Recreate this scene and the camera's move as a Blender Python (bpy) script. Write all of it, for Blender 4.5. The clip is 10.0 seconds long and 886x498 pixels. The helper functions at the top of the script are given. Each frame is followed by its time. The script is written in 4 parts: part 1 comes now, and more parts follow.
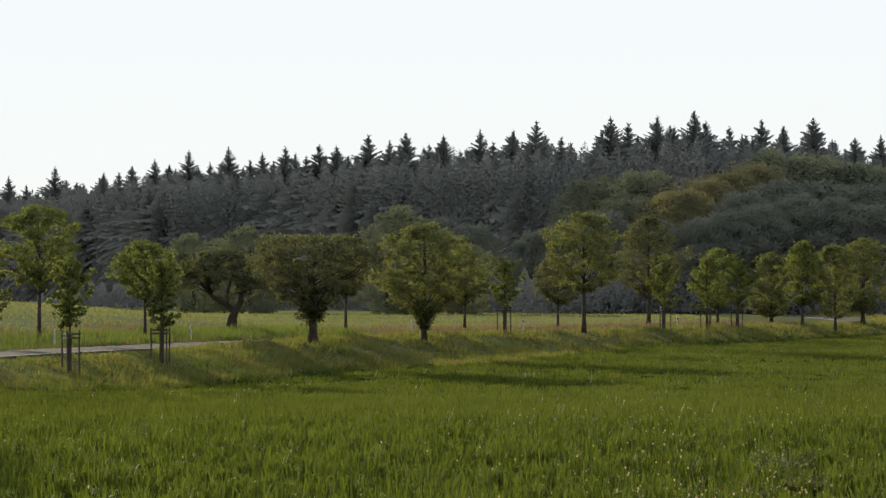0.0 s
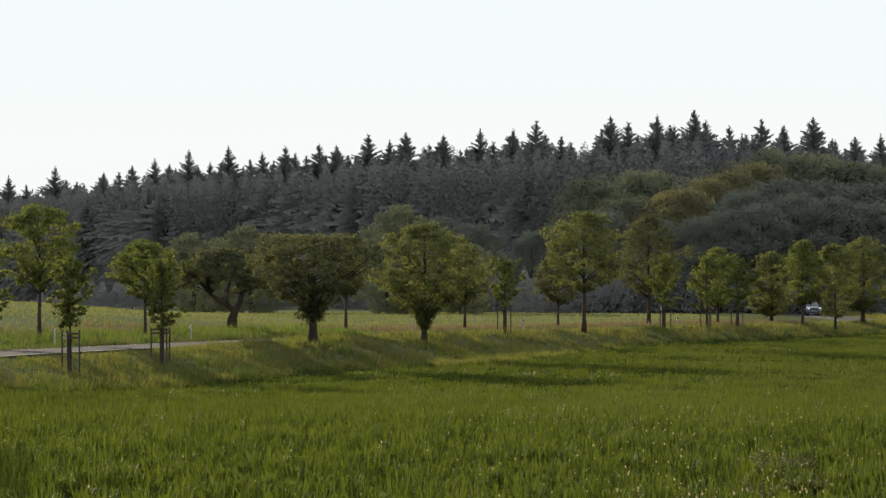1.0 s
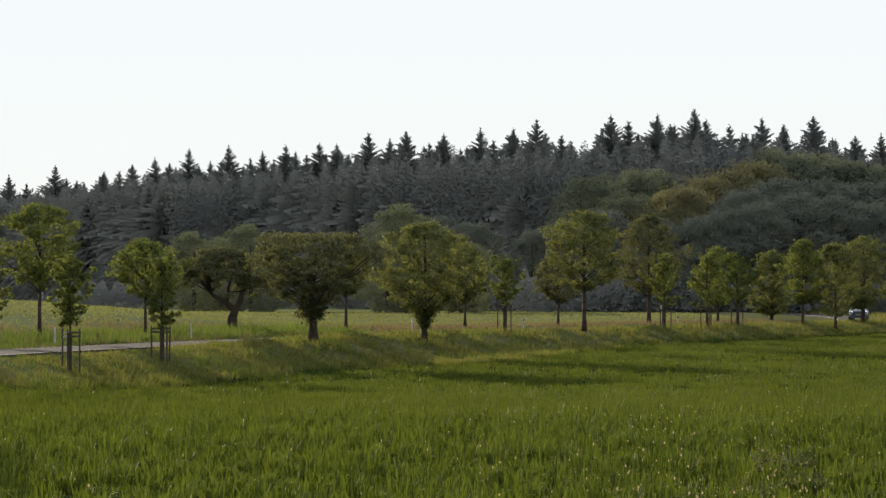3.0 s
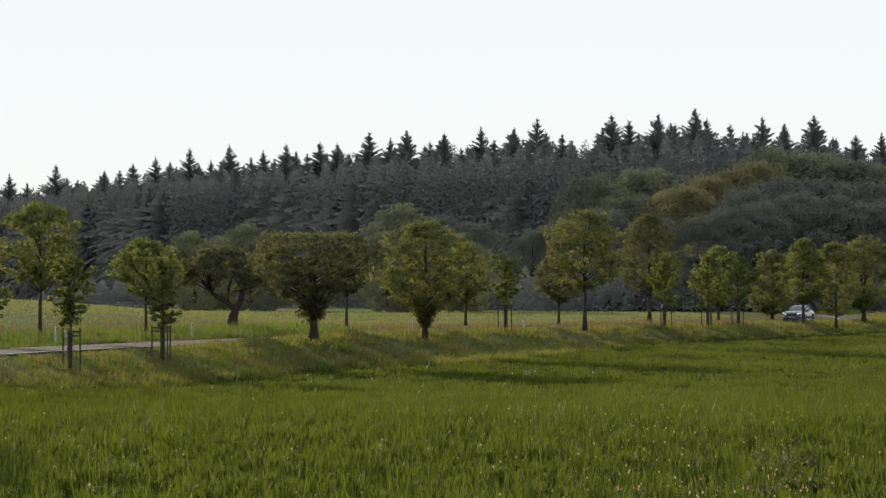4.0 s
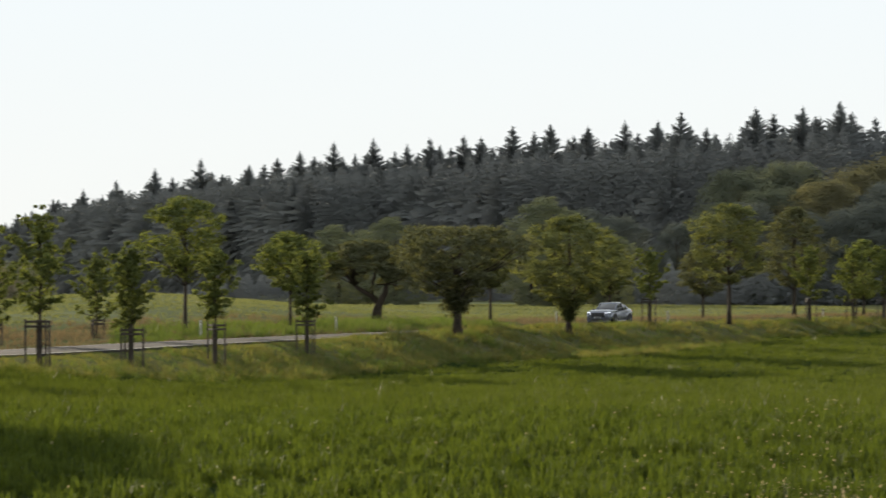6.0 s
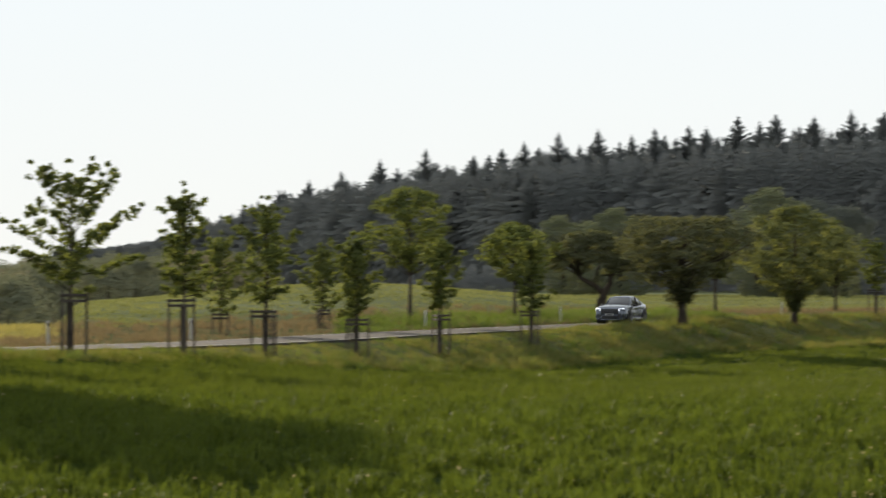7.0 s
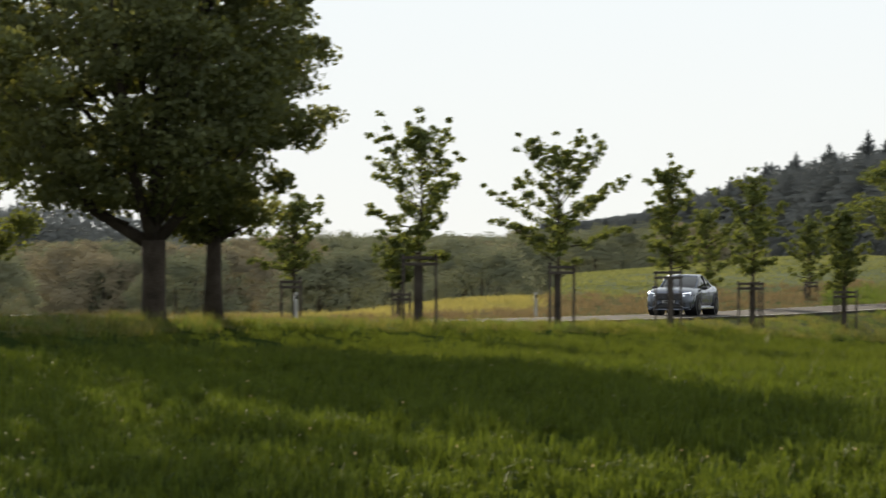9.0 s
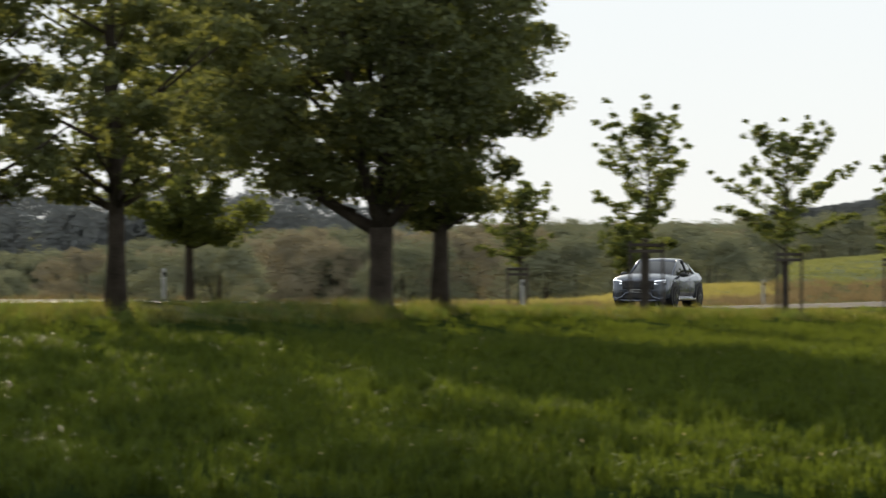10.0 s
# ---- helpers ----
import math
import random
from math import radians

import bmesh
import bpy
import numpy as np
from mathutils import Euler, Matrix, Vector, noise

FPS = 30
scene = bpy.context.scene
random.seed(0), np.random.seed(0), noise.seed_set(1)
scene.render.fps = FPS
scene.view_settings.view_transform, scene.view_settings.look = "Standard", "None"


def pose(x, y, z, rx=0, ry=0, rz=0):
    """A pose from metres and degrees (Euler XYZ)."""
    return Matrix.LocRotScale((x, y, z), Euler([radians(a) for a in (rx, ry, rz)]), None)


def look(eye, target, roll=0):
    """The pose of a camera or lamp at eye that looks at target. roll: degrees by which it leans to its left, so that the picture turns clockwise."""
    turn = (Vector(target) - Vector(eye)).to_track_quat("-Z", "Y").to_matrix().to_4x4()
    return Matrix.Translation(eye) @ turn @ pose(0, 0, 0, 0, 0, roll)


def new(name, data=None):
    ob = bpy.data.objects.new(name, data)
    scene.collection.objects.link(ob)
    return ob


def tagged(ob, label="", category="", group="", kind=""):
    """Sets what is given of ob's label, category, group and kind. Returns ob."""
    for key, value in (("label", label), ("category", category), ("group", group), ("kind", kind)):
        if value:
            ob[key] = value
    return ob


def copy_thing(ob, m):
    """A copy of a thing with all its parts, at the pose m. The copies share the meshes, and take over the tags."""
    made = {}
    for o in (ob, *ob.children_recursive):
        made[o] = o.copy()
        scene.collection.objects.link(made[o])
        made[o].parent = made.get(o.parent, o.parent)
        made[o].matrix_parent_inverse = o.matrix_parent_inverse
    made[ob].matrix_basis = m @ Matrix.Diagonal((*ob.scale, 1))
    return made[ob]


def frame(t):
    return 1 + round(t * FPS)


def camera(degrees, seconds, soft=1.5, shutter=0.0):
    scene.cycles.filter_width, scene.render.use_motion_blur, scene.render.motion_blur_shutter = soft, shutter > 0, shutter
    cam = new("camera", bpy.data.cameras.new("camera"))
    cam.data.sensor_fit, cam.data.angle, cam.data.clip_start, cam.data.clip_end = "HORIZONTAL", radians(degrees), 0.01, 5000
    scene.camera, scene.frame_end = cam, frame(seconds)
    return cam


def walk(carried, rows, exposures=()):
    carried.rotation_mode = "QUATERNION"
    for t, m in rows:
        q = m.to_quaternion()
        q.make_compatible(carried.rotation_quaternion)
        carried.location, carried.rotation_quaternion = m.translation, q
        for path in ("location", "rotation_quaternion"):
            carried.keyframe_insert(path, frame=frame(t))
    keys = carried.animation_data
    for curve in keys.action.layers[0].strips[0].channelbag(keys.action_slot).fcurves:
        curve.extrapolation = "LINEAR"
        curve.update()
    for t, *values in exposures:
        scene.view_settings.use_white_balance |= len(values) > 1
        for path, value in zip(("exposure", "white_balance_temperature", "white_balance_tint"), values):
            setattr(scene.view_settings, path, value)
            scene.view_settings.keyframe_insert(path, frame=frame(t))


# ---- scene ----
# ---- camera: a tripod pan with a long lens ----
EYE = 2.4
cam = camera(14.886, 10.0, soft=1.4, shutter=0.5)
PAN = [  # seconds, yaw, pitch, roll
    (0.0, 0.000, 0.440, 0.000),
    (0.5, -0.000, 0.440, 0.007),
    (1.0, 0.001, 0.430, -0.031),
    (1.5, 0.001, 0.424, 0.009),
    (2.0, 0.003, 0.416, -0.018),
    (2.5, 0.003, 0.416, -0.015),
    (4.0, 0.014, 0.401, -0.005),
    (4.5, 0.126, 0.398, -0.003),
    (5.0, 0.489, 0.392, -0.093),
    (5.2, 0.737, 0.391, -0.042),
    (6.3, 3.374, 0.259, 0.030),
    (6.5, 4.093, 0.245, 0.089),
    (7.0, 6.235, 0.135, 0.019),
    (7.5, 8.258, -0.058, 0.075),
    (8.0, 10.486, -0.105, -0.015),
    (8.5, 12.353, -0.240, -0.053),
    (9.0, 14.446, -0.338, -0.024),
    (9.5, 16.000, -0.540, -0.055),
    (10.0, 18.273, -0.552, -0.070),
]
walk(cam, [(t, pose(0, 0, EYE, 0, 0, yaw) @ pose(0, 0, 0, 90 + pitch) @ pose(0, 0, 0, 0, 0, roll)) for t, yaw, pitch, roll in PAN],
     exposures=[(0.0, 1.45, 6200, 15), (10.0, 1.45, 6200, 15)])

# ---- light: low evening sun ahead and to the left, hazy bright sky ----
SUN_AZ, SUN_EL = 27.0, 13.5
world = bpy.data.worlds.new("evening_sky")
scene.world = world
world.use_nodes = True
wn = world.node_tree.nodes
sky = wn.new("ShaderNodeTexSky")
sky.sky_type, sky.sun_disc = "NISHITA", False
sky.sun_elevation, sky.sun_rotation = radians(SUN_EL), radians(-SUN_AZ)
sky.air_density, sky.dust_density, sky.ozone_density = 1.0, 0.5, 1.2
wn["Background"].inputs["Strength"].default_value = 0.15
haze, veil = wn.new("ShaderNodeMix"), wn.new("ShaderNodeMix")   # thin even haze over the whole sky, which also dulls its glare
haze.data_type, veil.data_type, veil.blend_type = "RGBA", "RGBA", "DARKEN"
haze.inputs[0].default_value, haze.inputs[7].default_value = 0.8, (2.75, 2.62, 2.4, 1)
veil.inputs[0].default_value = 1.0
way, height, warm = wn.new("ShaderNodeTexCoord"), wn.new("ShaderNodeSeparateXYZ"), wn.new("ShaderNodeValToRGB")   # cream at the horizon, cooler above
warm.color_ramp.elements[0].position, warm.color_ramp.elements[1].position = 0.0, 0.09
warm.color_ramp.elements[0].color, warm.color_ramp.elements[1].color = (2.34, 2.36, 2.10, 1), (2.21, 2.36, 2.25, 1)
world.node_tree.links.new(way.outputs["Generated"], height.inputs[0])
world.node_tree.links.new(height.outputs["Z"], warm.inputs[0])
world.node_tree.links.new(warm.outputs[0], veil.inputs[7])
world.node_tree.links.new(sky.outputs[0], haze.inputs[6])
world.node_tree.links.new(haze.outputs[2], veil.inputs[6])
world.node_tree.links.new(veil.outputs[2], wn["Background"].inputs["Color"])
sun = new("sun", bpy.data.lights.new("sun", "SUN"))
sun.data.energy, sun.data.angle, sun.data.color = 2.8, radians(0.6), (1.0, 0.86, 0.62)
sun.matrix_world = look((0, 0, 0), (math.sin(radians(SUN_AZ)) * math.cos(radians(SUN_EL)),
                                    -math.cos(radians(SUN_AZ)) * math.cos(radians(SUN_EL)), -math.sin(radians(SUN_EL))))


# ---- materials ----
def material(name, low, high, rough=0.7, scale=3.0, fine=40.0, bump=0.2, metal=0.0, through_light=0.0, per_object=0.0, per_island=0.0, spec=0.15, glow=(1.65, 1.4, 0.5)):
    """Two scales of noise between two colours, fine relief; through_light mixes in light that passes through a leaf."""
    m = bpy.data.materials.new(name)
    m.use_nodes = True
    n, l = m.node_tree.nodes, m.node_tree.links
    b = n["Principled BSDF"]
    co = n.new("ShaderNodeTexCoord")
    big, small = n.new("ShaderNodeTexNoise"), n.new("ShaderNodeTexNoise")
    big.inputs["Scale"].default_value, small.inputs["Scale"].default_value = scale, fine
    big.inputs["Detail"].default_value, small.inputs["Detail"].default_value = 4, 3
    l.new(co.outputs["Object"], big.inputs["Vector"])
    l.new(co.outputs["Object"], small.inputs["Vector"])
    add = n.new("ShaderNodeMath")
    add.operation = "MULTIPLY_ADD"
    l.new(small.outputs["Fac"], add.inputs[0])
    add.inputs[1].default_value = 0.45
    l.new(big.outputs["Fac"], add.inputs[2])
    last = add.outputs[0]
    for amount, node, out in ((per_object, "ShaderNodeObjectInfo", "Random"), (per_island, "ShaderNodeNewGeometry", "Random Per Island")):
        if amount:
            src, mad = n.new(node), n.new("ShaderNodeMath")
            mad.operation = "MULTIPLY_ADD"
            l.new(src.outputs[out], mad.inputs[0])
            mad.inputs[1].default_value = amount
            l.new(last, mad.inputs[2])
            last = mad.outputs[0]
    ramp = n.new("ShaderNodeValToRGB")
    ramp.color_ramp.elements[0].position, ramp.color_ramp.elements[1].position = 0.45, 1.0 + 0.5 * (per_object + per_island)
    if ramp.color_ramp.elements[1].position > 1.0:
        ramp.color_ramp.elements[1].position = 1.0
    ramp.color_ramp.elements[0].color, ramp.color_ramp.elements[1].color = (*low, 1), (*high, 1)
    l.new(last, ramp.inputs[0])
    l.new(ramp.outputs[0], b.inputs["Base Color"])
    b.inputs["Roughness"].default_value, b.inputs["Metallic"].default_value = rough, metal
    b.inputs["Specular IOR Level"].default_value = spec
    if bump:
        bn = n.new("ShaderNodeBump")
        bn.inputs["Strength"].default_value = bump
        bn.inputs["Distance"].default_value = 0.05
        l.new(add.outputs[0], bn.inputs["Height"])
        l.new(bn.outputs[0], b.inputs["Normal"])
    if through_light:
        tr, mix, gain = n.new("ShaderNodeBsdfTranslucent"), n.new("ShaderNodeMixShader"), n.new("ShaderNodeMix")
        gain.data_type, gain.blend_type = "RGBA", "MULTIPLY"
        gain.inputs[0].default_value = 1.0
        gain.inputs[7].default_value = (*glow, 1)
        l.new(ramp.outputs[0], gain.inputs[6])
        l.new(gain.outputs[2], tr.inputs["Color"])
        mix.inputs[0].default_value = through_light
        l.new(b.outputs[0], mix.inputs[1])
        l.new(tr.outputs[0], mix.inputs[2])
        l.new(mix.outputs[0], n["Material Output"].inputs["Surface"])
    return m


M_CROP_SOIL = material("crop_ground", (0.010, 0.018, 0.005), (0.024, 0.036, 0.010), 0.95, 0.25, 6.0, 0.6, spec=0.0)
M_CROP = material("crop_blades", (0.014, 0.025, 0.006), (0.070, 0.089, 0.022), 0.5, 0.3, 3.0, 0, through_light=0.42, per_island=0.4, glow=(1.45, 1.4, 0.45), spec=0.03)
M_CROP_NEAR = material("crop_leaves", (0.010, 0.021, 0.005), (0.070, 0.093, 0.022), 0.6, 0.5, 7.0, 0, through_light=0.42, per_island=0.55, glow=(1.45, 1.4, 0.45), spec=0.02)
M_VERGE = material("verge_ground", (0.050, 0.060, 0.024), (0.100, 0.100, 0.051), 0.95, 0.4, 5.0, 0.6, spec=0.0)
M_VERGE_GRASS = material("verge_grass", (0.050, 0.062, 0.024), (0.130, 0.132, 0.060), 0.7, 0.35, 3.0, 0, through_light=0.45, per_island=0.5, glow=(1.55, 1.38, 0.5), spec=0.02)
M_VERGE_GREEN = material("verge_green", (0.040, 0.060, 0.020), (0.100, 0.130, 0.046), 0.7, 0.35, 3.0, 0, through_light=0.4, per_island=0.5, spec=0.05, glow=(1.4, 1.4, 0.45))
M_DRY_GRASS = material("dry_verge_grass", (0.070, 0.060, 0.040), (0.145, 0.122, 0.086), 0.8, 0.2, 2.0, 0, through_light=0.4, per_island=0.5, glow=(1.3, 1.12, 0.65), spec=0.02)
M_MEADOW = material("meadow_ground", (0.070, 0.085, 0.041), (0.130, 0.140, 0.081), 0.95, 0.05, 1.2, 0.8, spec=0.0)
M_MEADOW_GRASS = material("meadow_grass", (0.075, 0.092, 0.044), (0.135, 0.150, 0.086), 0.7, 0.04, 1.0, 0, through_light=0.45, per_island=0.3, glow=(1.35, 1.25, 0.55), spec=0.05)
M_SEED = material("dry_seed_head", (0.22, 0.18, 0.10), (0.38, 0.32, 0.2), 0.6, 1.0, 20.0, 0, through_light=0.4, glow=(1, 0.95, 0.8))
M_RIPE_GRASS = material("ripe_grass", (0.15, 0.15, 0.060), (0.245, 0.225, 0.10), 0.8, 0.1, 1.5, 0, through_light=0.4, per_island=0.3, spec=0.05, glow=(1.3, 1.2, 0.6))
M_YELLOW = material("ripe_field_ground", (0.15, 0.15, 0.06), (0.23, 0.215, 0.095), 0.95, 0.05, 1.5, 0.5, spec=0.0)
M_ASPHALT = material("asphalt", (0.028, 0.026, 0.024), (0.048, 0.045, 0.042), 0.95, 0.5, 60.0, 0.3, spec=0.05)
M_PAINT_LINE = material("road_paint", (0.2, 0.2, 0.19), (0.32, 0.32, 0.3), 0.6, 1.0, 30.0, 0.1)
M_BARK = material("bark", (0.02, 0.016, 0.012), (0.075, 0.06, 0.046), 0.95, 2.0, 18.0, 0.9)
M_STAKE = material("weathered_stake_wood", (0.032, 0.027, 0.022), (0.085, 0.072, 0.06), 0.9, 2.0, 25.0, 0.5)
M_LEAF_YOUNG = material("young_maple_leaf", (0.056, 0.078, 0.032), (0.135, 0.160, 0.066), 0.6, 0.7, 4.0, 0, through_light=0.42, per_object=0.1, per_island=0.4, spec=0.0, glow=(1.5, 1.4, 0.5))
M_LEAF_DARK = material("dark_maple_leaf", (0.064, 0.080, 0.048), (0.145, 0.163, 0.080), 0.6, 0.6, 4.0, 0, through_light=0.36, per_object=0.1, per_island=0.4, spec=0.0, glow=(1.55, 1.4, 0.5))
M_LEAF_APPLE = material("old_apple_leaf", (0.062, 0.070, 0.046), (0.125, 0.132, 0.080), 0.6, 0.7, 4.0, 0, through_light=0.3, per_object=0.1, per_island=0.4, spec=0.0, glow=(1.4, 1.3, 0.5))
# distance haze put into the needle colour: pale blue-grey instead of dark green
M_NEEDLE = material("hazed_spruce_needles", (0.130, 0.140, 0.142), (0.155, 0.164, 0.162), 0.75, 0.3, 2.0, 0, through_light=0.04, per_object=0.05, per_island=0.05, glow=(1.0, 1.0, 0.95), spec=0.0)
# copy of the woodland leaf with shade put into its colour
M_FOREST_DARK = material("shade_toned_woodland_leaf", (0.112, 0.124, 0.108), (0.136, 0.148, 0.126), 0.8, 0.12, 1.5, 0, through_light=0.06, per_object=0.1, per_island=0.05, glow=(1.1, 1.1, 0.7), spec=0.0)
M_FOREST_LEAF = material("woodland_leaf", (0.098, 0.115, 0.086), (0.142, 0.156, 0.110), 0.8, 0.12, 1.5, 0, through_light=0.22, per_object=0.25, per_island=0.06, glow=(1.1, 1.1, 0.7), spec=0.0)
M_FOREST_GOLD = material("golden_woodland_leaf", (0.130, 0.130, 0.080), (0.19, 0.18, 0.105), 0.8, 0.12, 1.5, 0, through_light=0.3, per_object=0.3, per_island=0.08, glow=(1.2, 1.15, 0.6), spec=0.0)
# both valley leaves are lightened and browned, haze put into their colour
M_VALLEY = material("hazed_valley_leaf", (0.138, 0.150, 0.100), (0.205, 0.210, 0.138), 0.8, 0.12, 1.5, 0, through_light=0.14, per_object=0.35, per_island=0.05, glow=(1.1, 1.1, 0.6), spec=0.0)
M_VALLEY_GOLD = material("hazed_golden_valley_leaf", (0.185, 0.165, 0.115), (0.26, 0.228, 0.155), 0.8, 0.12, 1.5, 0, through_light=0.15, per_object=0.35, per_island=0.05, glow=(1.1, 1.05, 0.7), spec=0.0)
M_WILLOW = material("willow_leaf", (0.120, 0.138, 0.098), (0.175, 0.190, 0.128), 0.8, 0.12, 1.5, 0, through_light=0.35, per_object=0.2, per_island=0.08, glow=(1.2, 1.2, 0.7), spec=0.0)
M_FAR_WOOD = material("distant_wood", (0.10, 0.12, 0.10), (0.16, 0.18, 0.15), 0.95, 0.01, 0.15, 0.0, spec=0.0)
M_POST_WHITE = material("post_white_plastic", (0.28, 0.28, 0.27), (0.38, 0.38, 0.36), 0.45, 3.0, 30.0, 0.05)
M_POST_BLACK = material("post_black_plastic", (0.015, 0.015, 0.016), (0.03, 0.03, 0.03), 0.5, 3.0, 30.0, 0.05)


# ---- mesh helpers ----
def mesh_of(name, verts, faces, mats, index=None, smooth=False):
    me = bpy.data.meshes.new(name)
    me.from_pydata([tuple(v) for v in verts], [], [tuple(f) for f in faces])
    for m in mats:
        me.materials.append(m)
    if index is not None:
        me.polygons.foreach_set("material_index", np.asarray(index, dtype=np.int32))
    if smooth:
        me.polygons.foreach_set("use_smooth", np.ones(len(me.polygons), dtype=bool))
    me.update()
    return me


def array_mesh(name, verts, size, mat):
    """A mesh of separate faces of equal corner count, from an (n, size, 3) array, or from a pair of it and each face's
    shading normal.
    """
    verts, shading_normals = verts if isinstance(verts, tuple) else (verts, None)
    n = verts.shape[0]
    if shading_normals is not None:
        away = (np.cross(verts[:, 1] - verts[:, 0], verts[:, 2] - verts[:, 0]) * shading_normals).sum(1) < 0
        verts = np.where(away[:, None, None], verts[:, ::-1], verts)
    me = bpy.data.meshes.new(name)
    me.vertices.add(n * size)
    me.vertices.foreach_set("co", verts.reshape(-1).astype(np.float32))
    me.loops.add(n * size)
    me.loops.foreach_set("vertex_index", np.arange(n * size, dtype=np.int32))
    me.polygons.add(n)
    me.polygons.foreach_set("loop_start", np.arange(0, n * size, size, dtype=np.int32))
    me.polygons.foreach_set("loop_total", np.full(n, size, dtype=np.int32))
    me.materials.append(mat)
    me.update(calc_edges=True)
    if shading_normals is not None:
        shading_normals = shading_normals / np.linalg.norm(shading_normals, axis=1)[:, None]
        me.attributes.new("custom_normal", "FLOAT_VECTOR", "POINT").data.foreach_set("vector", np.repeat(shading_normals, size, 0).reshape(-1).astype(np.float32))
    return me


def part(name, bm, mat, parent, label="", smooth=False):
    """Links a bmesh as one mesh object under a thing or a part."""
    me = bpy.data.meshes.new(name)
    bm.to_mesh(me)
    bm.free()
    me.materials.append(mat)
    if smooth:
        me.polygons.foreach_set("use_smooth", np.ones(len(me.polygons), dtype=bool))
    return part_mesh(name, me, parent, label)


def part_mesh(name, me, parent, label=""):
    ob = new(name, me)
    ob.parent = parent
    return tagged(ob, label)


def box(bm, size, at, turn=None, bevel=0.0):
    m = Matrix.Translation(at) @ (turn or Matrix.Identity(4)) @ Matrix.Diagonal((*size, 1))
    r = bmesh.ops.create_cube(bm, size=1.0, matrix=m)
    if bevel:
        edges = list({e for v in r["verts"] for e in v.link_edges})
        bmesh.ops.bevel(bm, geom=edges, offset=bevel, segments=2, affect="EDGES", profile=0.5)
    return r


def tube(bm, points, radii, sides=7):
    """A tapered, bent tube through points."""
    rings = []
    turn, last = None, None
    for i, p in enumerate(points):
        a, b = points[max(i - 1, 0)], points[min(i + 1, len(points) - 1)]
        along = (Vector(b) - Vector(a)).normalized()
        turn = along.to_track_quat("Z", "Y") if turn is None else last.rotation_difference(along) @ turn
        last, q = along, turn
        rings.append([bm.verts.new(Vector(p) + q @ Vector((radii[i] * math.cos(k * math.tau / sides), radii[i] * math.sin(k * math.tau / sides), 0))) for k in range(sides)])
    for r0, r1 in zip(rings, rings[1:]):
        for k in range(sides):
            bm.faces.new((r0[k], r0[(k + 1) % sides], r1[(k + 1) % sides], r1[k]))
    bm.faces.new(rings[-1])
    bm.faces.new(rings[0][::-1])


def smooth01(a, b, x):
    t = np.clip((np.asarray(x, dtype=float) - a) / (b - a), 0, 1)
    return t * t * (3 - 2 * t)


def bumps(x, y, size, seed=0.0):
    """Soft rolling unevenness, -1 to 1."""
    return (np.sin(x / size + 1.3 + seed) * np.cos(y / size * 0.83 + 0.4 * seed) + 0.6 * np.sin((x * 0.7 - y * 1.1) / size * 1.9 + seed)) / 1.6


# ---- the lie of the land ----
ROAD_Y = np.array([-60, 20, 70, 107, 132, 163, 199, 230, 270, 295, 312, 336, 360, 393, 442, 520, 700.0])
ROAD_X = np.array([-56, -42, -33.8, -28.1, -24.3, -19.6, -11.4, -2.7, 14.0, 25.5, 32.7, 40.6, 43.95, 44.6, 43.4, 39.5, 30.0])
ROAD_Z = np.array([1.4, 1.0, 0.45, -0.64, -1.06, -1.32, -1.56, -1.74, -2.0, -2.14, -2.26, -2.35, -2.45, -2.55, -2.75, -3.2, -4.0])
HALF_ROAD = 2.5


def curve_at(xs, ys, x):
    """A smooth curve through a few control points."""
    h = np.diff(xs)
    d = np.diff(ys) / h
    m = np.concatenate(([d[0]], (d[:-1] * h[1:] + d[1:] * h[:-1]) / (h[1:] + h[:-1]), [d[-1]]))
    x = np.clip(np.asarray(x, dtype=float), xs[0], xs[-1])
    i = np.clip(np.searchsorted(xs, x) - 1, 0, len(h) - 1)
    t = (x - xs[i]) / h[i]
    return (ys[i] * (1 + 2 * t) * (1 - t) ** 2 + m[i] * h[i] * t * (1 - t) ** 2 + ys[i + 1] * t * t * (3 - 2 * t) + m[i + 1] * h[i] * t * t * (t - 1))


def road_x(y):
    return curve_at(ROAD_Y, ROAD_X, y)


def road_z(y):
    return curve_at(ROAD_Y, ROAD_Z, y)


def side_of_road(x, y):
    """Metres across the road's line, positive on the crop's side."""
    slope = (road_x(np.asarray(y) + 2.0) - road_x(np.asarray(y) - 2.0)) / 4.0
    return (x - road_x(y)) / np.sqrt(1 + slope * slope)


def crop_z(x, y):
    ye = y + 1.2 * np.minimum(0, x + 8)
    return -3.0 * smooth01(28, 168, ye) - 0.2 * smooth01(230, 340, y) + 0.09 * bumps(x, y, 9.0) + 0.05 * bumps(x, y, 1.1, 3.0) * smooth01(150, 60, y)


